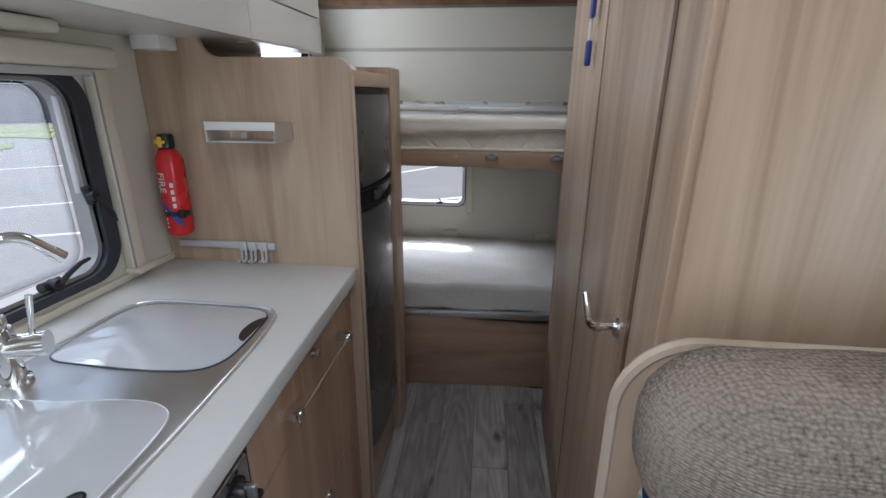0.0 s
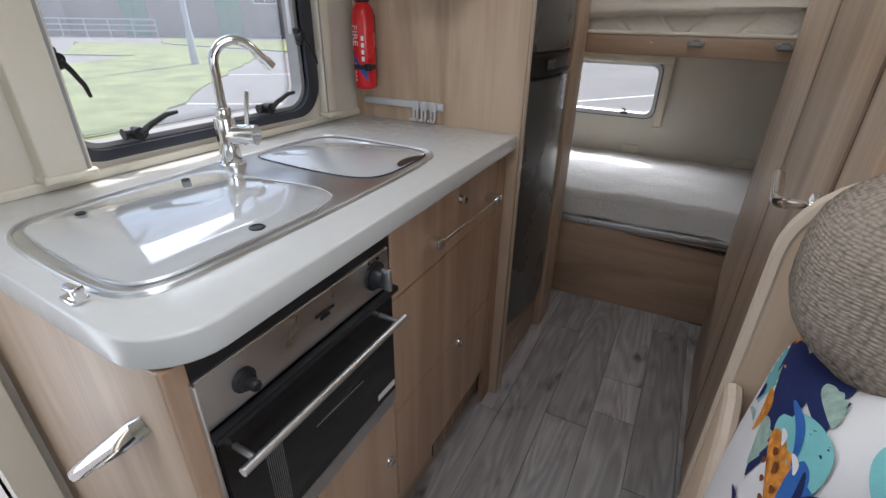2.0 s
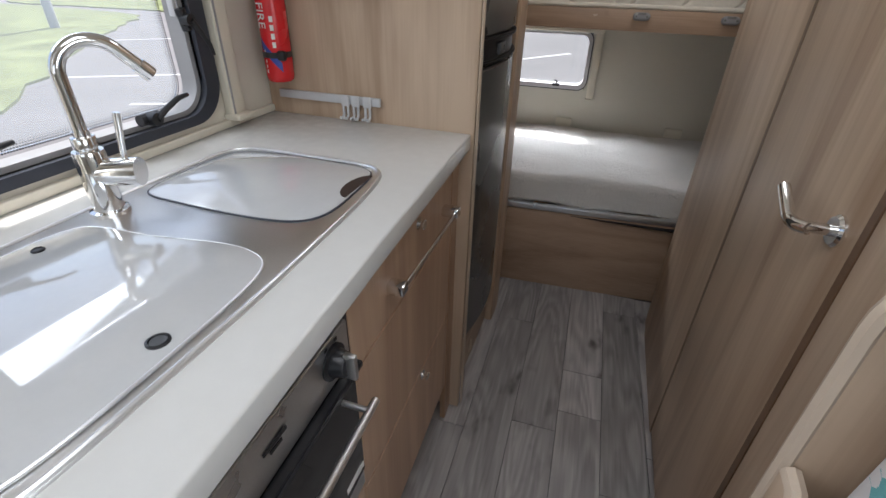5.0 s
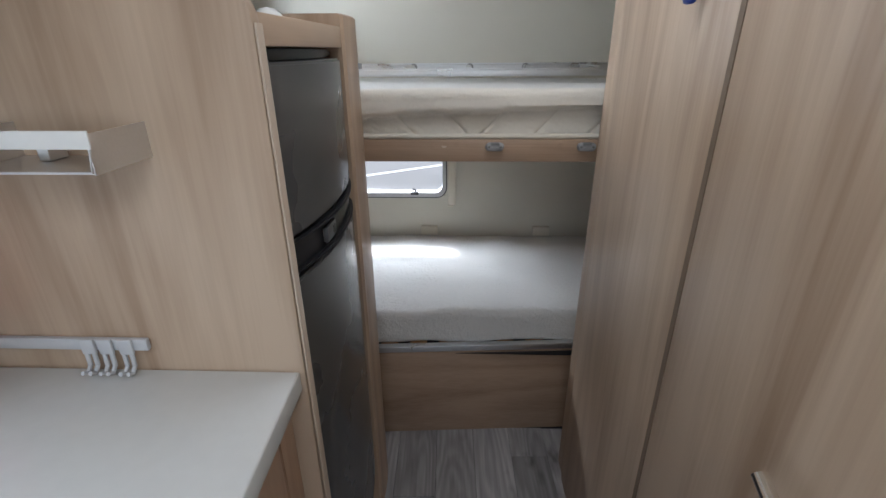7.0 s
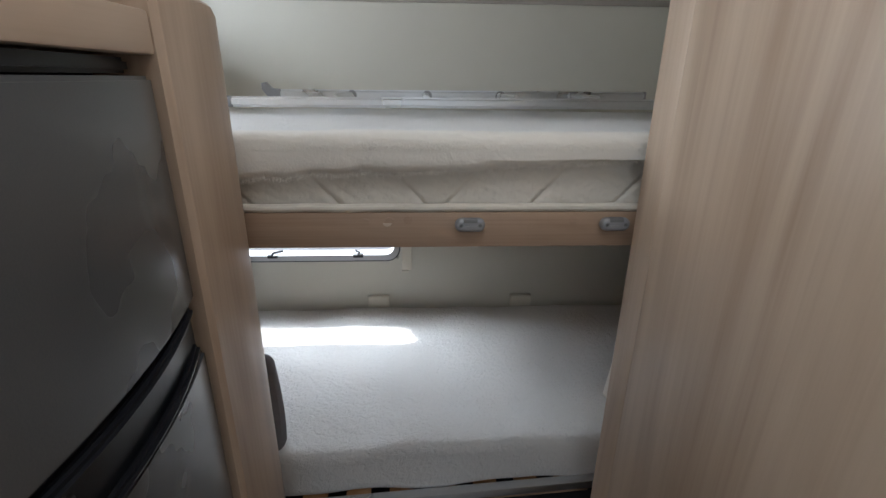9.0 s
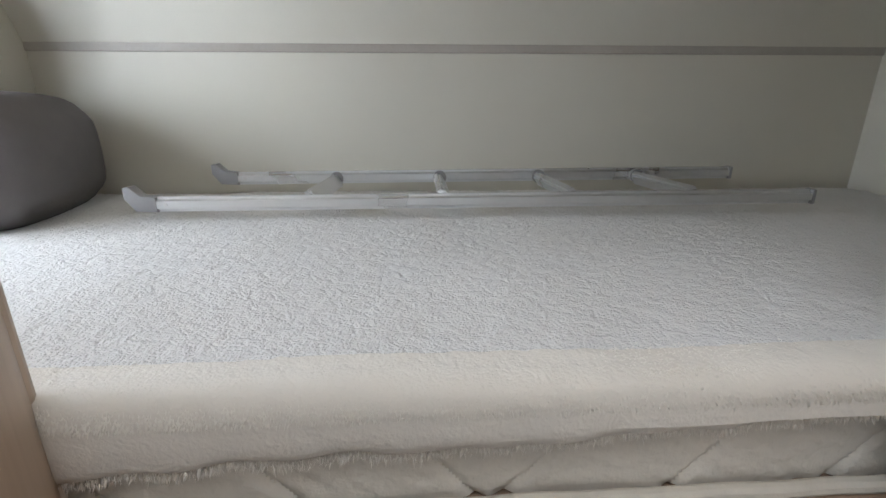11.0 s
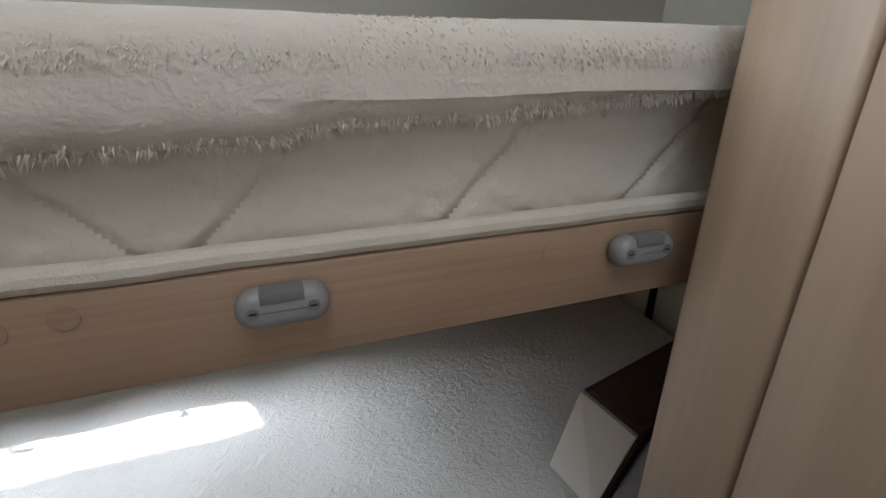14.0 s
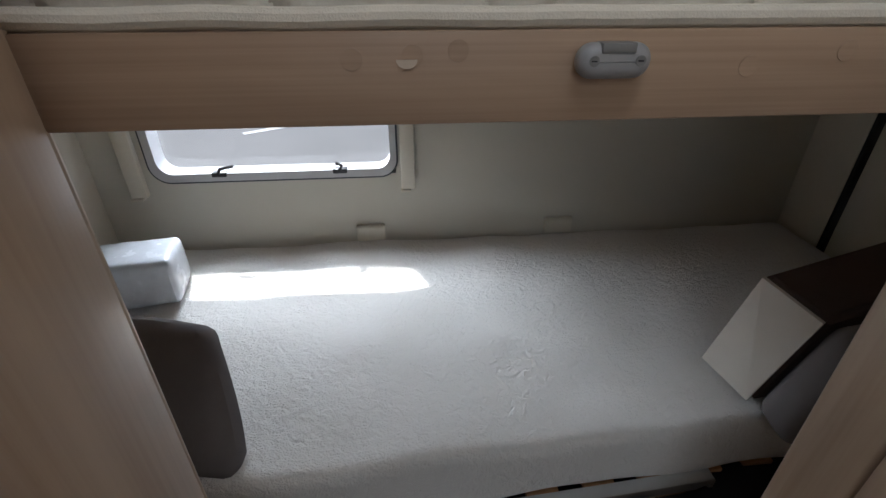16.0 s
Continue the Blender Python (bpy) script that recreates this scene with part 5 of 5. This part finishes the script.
for x in (0.293, 0.860):
    cl = thing("wall_bracket", (x, REAR, 0.575), "small cream plastic wall bracket above the mattress", "bracket", "wall brackets behind the mattress")
    part("body", box(x - 0.042, x + 0.042, REAR - 0.020, REAR - 0.001, 0.546, 0.594, 0.004), cream_plastic, cl)
    part("lip", box(x - 0.038, x + 0.038, REAR - 0.024, REAR - 0.0205, 0.580, 0.592, 0.0015), cream_plastic, cl)

# upper bunk window
y0, y1, z0, z1 = UWIN
uwin = thing("window_3", (BUNK_LEFT, 2.6, z0), "high acrylic side window at the upper bunk", "window", kind="structure")
part("rubber_seal", ring(rounded(y0 - 0.02, y1 + 0.02, z0 - 0.02, z1 + 0.02, 0.06, 8), rounded(y0, y1, z0, z1, 0.045, 8), "x", BUNK_LEFT - 0.055, BUNK_LEFT + 0.008), rubber, uwin)
up = part("pane", prism(rounded(y0 + 0.002, y1 - 0.002, z0 + 0.002, z1 - 0.002, 0.04, 8), "x", BUNK_LEFT - 0.044, BUNK_LEFT - 0.040), sky_glow_pane, uwin)
up.visible_shadow = False

# pillows and loose cushions
def turned(bm, centre, rx=0, ry=0, rz=0):
    bmesh.ops.transform(bm, matrix=Matrix.Translation(centre) @ pose(0, 0, 0, rx, ry, rz), verts=bm.verts)
    return bm


gp = thing("grey_cushion", (-0.03, 2.62, 0.545), "dark grey velour cushion standing on the lower bunk", "cushion")
slab = cushion(-0.19, 0.19, -0.032, 0.032, -0.118, 0.118, 0.016, 0.016, 0.012, 5)
for v in slab.verts:
    if v.co.x > 0:
        v.co.x -= 0.30 * v.co.z * v.co.x / 0.19
part("cover", turned(slab, (-0.098, 2.588, 0.622), -34, 0, -8), grey_fabric, gp)
gp2 = thing("grey_pillow", (-0.33, 3.0, 1.32), "slate grey pillow on the upper mattress", "pillow")
part("cover", turned(cushion(-0.09, 0.09, -0.17, 0.17, -0.105, 0.105, 0.055, 0.02, 0.02, 6), (-0.345, 2.99, 1.418), 0, 0, 6), grey_fabric, gp2)
wp = thing("white_pillow", (-0.30, 2.98, 0.545), "white foam block wrapped in crinkled clear plastic", "pillow")
wb = cushion(-0.15, 0.15, -0.07, 0.07, -0.058, 0.058, 0.012, 0.010, 0.004, 9, 0.004)
for v in wb.verts:
    v.co.y += 0.004 * noise.noise((v.co.x * 46, v.co.z * 9, 2))
part("wrap", turned(wb, (-0.305, 2.985, 0.606), 0, 0, 11), plastic_wrap, wp)
bc = thing("boxed_cushion", (1.2, 2.55, 0.545), "brown and grey boxed seat cushion with a cream end", "cushion")
P = [Vector(p) for p in ((0.968, 2.577, 0.805), (1.004, 2.480, 0.782), (1.002, 2.540, 0.549), (0.985, 2.658, 0.549))]
bm = bmesh.new()
far = [p + Vector((0.42, 0.03, 0.10 if i < 2 else 0.0)) for i, p in enumerate(P)]
va, vb = [bm.verts.new(p) for p in P], [bm.verts.new(p) for p in far]
bm.faces.new(va), bm.faces.new(vb)
for i in range(4):
    bm.faces.new((va[i], va[(i + 1) % 4], vb[(i + 1) % 4], vb[i]))
bmesh.ops.recalc_face_normals(bm, faces=bm.faces)
bmesh.ops.bevel(bm, geom=bm.edges[:], offset=0.010, segments=3, affect="EDGES")
part("cover", bm, brown_fabric, bc)
ctr = sum(P, Vector()) / 4
ny = (P[1] - P[0]).cross(P[3] - P[0]).normalized()
ny = ny if ny.x < 0 else -ny
bm = bmesh.new()
vs = [bm.verts.new(ctr + (p - ctr) * 0.965 + ny * 0.002) for p in P]
vs2 = [bm.verts.new(ctr + (p - ctr) * 0.965 - ny * 0.004) for p in P]
bm.faces.new(vs), bm.faces.new(vs2)
for i in range(4):
    bm.faces.new((vs[i], vs[(i + 1) % 4], vs2[(i + 1) % 4], vs2[i]))
part("end_panel", bm, cream_fabric, bc, "cream leatherette end panel")
part("lower_cushion", turned(cushion(-0.20, 0.20, -0.045, 0.045, -0.125, 0.125, 0.03, 0.02, 0.01, 11), (1.205, 2.475, 0.660), 14, 0, 4), grey_fabric, bc, "grey velour half")

# ---- dinette seat ----
seat = thing("dinette_seat", (1.1, 0.8, 0), "dinette bench with a tweed headrest roll and oak end board", "bench seat")
bo = [(0.75, 0.0), (1.58, 0.0), (1.58, 1.10), (0.86, 1.10)] + [(0.85 - 0.10 * math.sin(radians(a)), 1.0 + 0.10 * math.cos(radians(a))) for a in range(0, 91, 10)]
part("end_board", prism(bo, "y", 1.0, 1.018, 0.001), wood_z, seat)
eb = [(u, 1.009, v) for u, v in [(0.749, 0.02)] + [(0.849 - 0.10 * math.sin(radians(a)), 1.0 + 0.101 * math.cos(radians(a))) for a in range(90, -1, -10)] + [(1.2, 1.102)]]
part("edge_band", tube(eb, 0.0105, 8), edge_band, seat, "pale rounded edge strip")
sb = [(0.9985, 0.0), (0.9985, 0.800), (0.975, 0.797), (0.945, 0.765), (0.92, 0.70), (0.90, 0.62), (0.87, 0.53), (0.82, 0.465), (0.74, 0.435), (0.30, 0.425), (0.30, 0.0)]
part("side_board", prism(sb, "x", 0.742, 0.764, 0.002), wood_z, seat)
part("side_edge_band", tube([(0.753, y, z) for y, z in sb[1:10]], 0.0112, 8), edge_band, seat, "pale edge of the curved side board")
part("seat_base", box(0.772, 1.58, 0.30, 0.99, 0.0, 0.36), wood_y, seat)
part("tweed_headrest", cushion(0.752, 1.56, 0.785, 0.985, 0.935, 1.150, 0.085, 0.02, 0.012, 13, 0.010), tweed, seat, "worn brown tweed headrest roll")
back_bm = cushion(0.775, 1.56, 0.72, 0.985, 0.44, 0.985, 0.07, 0.02, 0.03, 15, 0.012)
back_tree = BVHTree.FromBMesh(back_bm)
backrest = part("backrest", back_bm, print_white, seat, "tropical print cover in white, navy, teal and orange")


LEAF_WAY = Vector((0.33, 0.65, -0.68)).normalized()
LEAF_U = LEAF_WAY.cross(Vector((0, 0, 1))).normalized()
LEAF_V = LEAF_U.cross(LEAF_WAY)
LEAF_AT = Vector((0.80, 0.75, 0.83))


def leaf(mat, a0, b0, a1, b1, w, teeth, lift):
    """One printed leaf laid onto the backrest cover, from stalk to tip."""
    bm = bmesh.new()
    n, rows = 26, []
    p, q = Vector((a0, b0)), Vector((a1, b1))
    run = q - p
    sidew = Vector((-run.y, run.x)).normalized()
    for i in range(n + 1):
        t = i / n
        half = w * math.sin(math.pi * min(1, t ** 0.8)) ** 0.8 + 0.0006
        saw = half * (1 - 0.4 * ((t * teeth) % 1.0)) if teeth else half
        row = []
        for j in range(7):
            off = half * (j - 3) / 3 if j < 3 else saw * (j - 3) / 3
            at = p + run * t + sidew * (off + 0.10 * run.length * math.sin(math.pi * t))
            start = LEAF_AT + LEAF_U * at.x + LEAF_V * at.y - LEAF_WAY * 0.35
            hit = back_tree.ray_cast(start, LEAF_WAY)
            row.append(bm.verts.new(hit[0] + hit[1] * 0.0 - LEAF_WAY * (0.001 + lift)) if hit[0] else None)
        rows.append(row)
    for a, b in zip(rows, rows[1:]):
        for j in range(6):
            f = (a[j], b[j], b[j + 1], a[j + 1])
            if all(f) and max((x.co - y.co).length for x in f for y in f) < 0.06:
                bm.faces.new(f)
    return part("leaf_print", bm, mat, backrest)


LEAVES = [(print_teal, -0.111, 0.172, -0.103, 0.103, 0.010, 3),
          (print_orange, -0.106, 0.189, -0.094, 0.133, 0.0052, 0),
          (print_navy, -0.112, 0.190, -0.099, 0.140, 0.0016, 0),
          (print_navy, -0.098, 0.180, -0.072, 0.031, 0.0165, 5),
          (print_orange, -0.0946, 0.121, -0.0905, 0.074, 0.0042, 0),
          (print_sage, -0.082, 0.092, -0.0757, 0.042, 0.0075, 4),
          (print_sage, -0.110, 0.098, -0.095, 0.083, 0.0020, 0),
          (print_navy, -0.105, 0.1255, -0.1074, 0.106, 0.0030, 2),
          (print_navy, -0.092, 0.189, -0.075, 0.157, 0.0022, 0),
          (print_navy, -0.079, 0.157, -0.072, 0.125, 0.0040, 3),
          (print_navy, -0.079, 0.168, -0.034, 0.094, 0.0190, 6),
          (print_sage, -0.052, 0.138, -0.030, 0.102, 0.0085, 5),
          (print_blue, -0.074, 0.188, -0.045, 0.152, 0.0130, 5),
          (print_teal, -0.070, 0.195, -0.036, 0.165, 0.0110, 4),
          (print_navy, -0.052, 0.176, -0.028, 0.150, 0.0035, 3),
          (print_navy, -0.0417, 0.094, -0.018, 0.069, 0.0040, 0),
          (print_teal, -0.0673, 0.098, -0.0334, 0.028, 0.0150, 0),
          (print_teal, -0.0557, 0.104, -0.0252, 0.036, 0.0160, 0),
          (print_orange, -0.0665, 0.084, -0.0393, 0.0083, 0.0112, 4),
          (print_blue, -0.0341, 0.069, -0.0373, 0.0034, 0.0105, 4),
          (print_navy, -0.0300, 0.062, -0.0365, 0.0020, 0.0022, 0),
          (print_blue, -0.0654, 0.113, -0.0402, 0.060, 0.0030, 0),
          (print_white, -0.0608, 0.086, -0.0545, 0.072, 0.0018, 0),
          (print_white, -0.0434, 0.070, -0.0359, 0.055, 0.0018, 0),
          (print_navy, -0.010, 0.052, -0.012, 0.010, 0.0190, 3),
          (print_sage, -0.009, 0.034, -0.0076, 0.017, 0.0055, 3),
          (print_navy, -0.0785, 0.016, -0.0692, -0.002, 0.0015, 0),
          (print_navy, -0.0598, -0.021, -0.060, -0.044, 0.0022, 0),
          (print_teal, -0.028, -0.018, -0.020, -0.060, 0.0115, 0),
          (print_orange, -0.002, -0.029, 0.004, -0.066, 0.0141, 3),
          (print_blue, 0.005, -0.015, 0.016, -0.067, 0.0192, 4),
          (print_teal, 0.009, 0.117, 0.027, 0.052, 0.0224, 4),
          (print_navy, 0.022, 0.026, 0.032, -0.040, 0.0256, 5)]
LEOPARD = [(print_brown, -0.058 + 0.0062 * k, 0.068 - 0.0150 * k + 0.004 * (k % 2), -0.0565 + 0.0062 * k, 0.0615 - 0.0150 * k, 0.0016, 0) for k in range(4)]
LEOPARD += [(print_brown, -0.063 + 0.0062 * k, 0.056 - 0.0150 * k, -0.0615 + 0.0062 * k, 0.050 - 0.0150 * k, 0.0015, 0) for k in range(3)]
LEAVES += LEOPARD
for k, row in enumerate(LEAVES):
    leaf(*row, 0.0002 * k)
part("seat_cushion", cushion(0.775, 1.56, 0.31, 0.80, 0.362, 0.47, 0.04, 0.03, 0.01, 16, 0.006), print_white, seat, "white printed seat cover")

# ---- outside ----
GZ = -0.45
ground = structure("ground", box(-400, 400, -400, 400, GZ - 0.3, GZ), asphalt, "worn grey tarmac car park", "ground")


def ragged(outline, step=0.8, amount=0.28):
    """The outline cut into short uneven runs."""
    out = []
    for p, q in zip(outline, outline[1:] + outline[:1]):
        n = max(1, int(math.dist(p, q) / step))
        for k in range(n):
            x, y = p[0] + (q[0] - p[0]) * k / n, p[1] + (q[1] - p[1]) * k / n
            out.append((x + amount * noise.noise((x * 1.3, y * 1.3, 1)), y + amount * noise.noise((x * 1.3, y * 1.3, 7))))
    return out


def sheet(name, outline, z, mat, label, category):
    return structure(name, prism(outline, "z", GZ - 0.05, z), mat, label, category)


sheet("lawn_near", ragged([(-6.2, 2.4), (-6.48, 3.4), (-6.9, 4.5), (-9.3, 6.9), (-12.1, 9.9), (-16.8, 15.6), (-20.0, 16.2), (-26.8, 16.7), (-31, 15.0), (-22.7, 10.5), (-20.1, 11.8), (-17.5, 7.2), (-13, 2.0)]), GZ + 0.04, grass, "mown green lawn beside the car park", "lawn")
sheet("lawn_far", ragged([(-17.2, 17.4), (-24.4, 24.4), (-31.6, 20.4), (-27.0, 17.3)]), GZ + 0.045, grass, "far strip of mown lawn", "lawn")
for a, b in (((-9.0, 6.05), (-4.6, 9.0)), ((-12.1, 10.0), (-7.4, 14.3)), ((-5.9, 5.5), (-4.6, 6.15)), ((-3.2, 9.5), (-0.5, 13.5)), ((-1.6, 8.0), (0.9, 9.6))):
    va, vb = Vector(a), Vector(b)
    w = (vb - va).normalized()
    o = Vector((-w.y, w.x)) * 0.05
    sheet("parking_line", [tuple(va + o), tuple(vb + o), tuple(vb - o), tuple(va - o)], GZ + 0.004, white_ink, "worn white parking bay line", "marking")
post = thing("street_lamp", (-15.3, 11.2, GZ), "pale grey tapered steel lamp post on the lawn", "street lamp")
part("post", tube([(-15.3, 11.2, GZ), (-15.3, 11.2, GZ + 1.0), (-15.3, 11.2, GZ + 1.05), (-15.3, 11.2, 6.5)], [0.13, 0.12, 0.09, 0.06], 14), pale_grey_plastic, post)

house = thing("brick_building", (-34, 24.4, GZ), "long low brick building with green doors behind the lawn", "building")
D = Vector((0.797, 0.604, 0))
N = Vector((0.604, -0.797, 0))
C0 = Vector((-34.2, 24.4, 0))


def on_wall(s0, s1, z0, z1, n0, n1):
    bm = box(s0, s1, n0, n1, z0, z1)
    m = Matrix((D, N, Vector((0, 0, 1)))).transposed().to_4x4()
    m.translation = C0
    bmesh.ops.transform(bm, matrix=m, verts=bm.verts)
    return bm


part("wall", on_wall(-18, 22, GZ, 4.2, -8, 0), brick, house)
part("taller_wing", on_wall(-30, -8, GZ, 6.6, -9, 0.8), brick, house)
part("roof", on_wall(-18.2, 22.2, 4.2, 4.45, -8.2, 0.25), pale_grey_plastic, house, "pale flat roof edge")
for s in (-4.6, 1.9):
    dd = part("door", on_wall(s, s + 1.7, GZ, 2.0, 0, 0.08), green_paint, house, "green double door")
    part("door_seam", on_wall(s + 0.83, s + 0.87, GZ, 1.95, 0.08, 0.1), black_plastic, dd)
for s, z0, w, h in ((-4.5, 2.15, 1.7, 1.5), (-1.4, 1.9, 1.2, 1.6), (4.6, 1.75, 1.7, 1.5), (9.5, 1.75, 1.8, 1.5), (13.5, 1.75, 1.8, 1.5), (2.4, 2.6, 0.7, 0.7)):
    wn_ = part("window", on_wall(s, s + w, z0, z0 + h, 0, 0.06), white_plastic, house, "white framed window")
    part("pane", on_wall(s + 0.08, s + w / 2 - 0.03, z0 + 0.08, z0 + h - 0.08, 0.06, 0.075), oven_glass, wn_)
    part("pane", on_wall(s + w / 2 + 0.03, s + w - 0.08, z0 + 0.08, z0 + h - 0.08, 0.06, 0.075), oven_glass, wn_)
part("sign", on_wall(-12.2, -8.6, 2.4, 4.0, 0.8, 0.88), sign_blue, house, "pale blue and green sign board")
fence = thing("railing", (-32, 22, GZ), "white tubular railing in front of the building", "railing")
m4 = Matrix((D, N, Vector((0, 0, 1)))).transposed().to_4x4()
m4.translation = C0
for z in (GZ + 0.4, GZ + 0.75, GZ + 1.1):
    part("bar", tube([m4 @ Vector((-9, 2.6, z)), m4 @ Vector((-1.5, 2.6, z))], 0.04, 8), white_plastic, fence)
for k in range(6):
    part("post", tube([m4 @ Vector((-9 + 1.5 * k, 2.6, GZ)), m4 @ Vector((-9 + 1.5 * k, 2.6, GZ + 1.15))], 0.045, 8), white_plastic, fence)
bin_ = thing("grit_bin", (-36, 20, GZ), "red plastic grit bin by the railing", "bin")
bm = on_wall(-10.6, -9.6, GZ, GZ + 0.9, 2.2, 3.0)
bmesh.ops.bevel(bm, geom=bm.edges[:], offset=0.15, segments=3, affect="EDGES")
part("box", bm, red_paint, bin_)
hedge_line = thing("far_buildings", (0, 70, GZ), "grey distant building row beyond the car park", "building")
part("wall", box(-40, 45, 70, 80, GZ, 5.0), brick, hedge_line)
part("roof", box(-40.3, 45.3, 69.6, 80.4, 5.0, 5.4), pale_grey_plastic, hedge_line)
for k in range(16):
    wq = part("window", box(-36 + 5 * k, -33.5 + 5 * k, 69.9, 70, 1.2, 3.0), oven_glass, hedge_line)

# ---- floor planks ----
LINES = [-0.190, -0.048, 0.094, 0.236, 0.382, 0.526, 0.668, 0.806, 0.95]
ENDS = [(0.4,), (0.55, 1.4), (-0.1, 0.75, 1.536), (0.2, 1.14, 2.14), (-0.3, 0.72, 1.62), (0.35, 1.272, 1.712, 1.911), (-0.2, 0.55, 1.45, 2.326), (0.7, 1.62)]
SKEW = 0.026                              # the planks run slightly aslant
floor_ob = bpy.data.objects["floor"]
shapes = {}
for (xa, xb), cuts in zip(zip(LINES, LINES[1:]), ENDS):
    ys = [-1.0, *cuts, 2.47]
    for ya, yb in zip(ys, ys[1:]):
        ln = round(yb - ya, 3)
        if (ln, xa) not in shapes:
            bmp = box(0.0007, xb - xa - 0.0007, 0.0007, ln - 0.0007, -0.006, 0.0, 0.0009, 1)
            me = bpy.data.meshes.new("plank")
            bmp.to_mesh(me)
            bmp.free()
            me.materials.append(plank_mat)
            shapes[(ln, xa)] = me
        ob = new("plank", shapes[(ln, xa)])
        ob.location = (xa - SKEW * (ya - 1.7), ya, 0.0)
        ob.rotation_euler.z = SKEW
        ob.parent = floor_ob
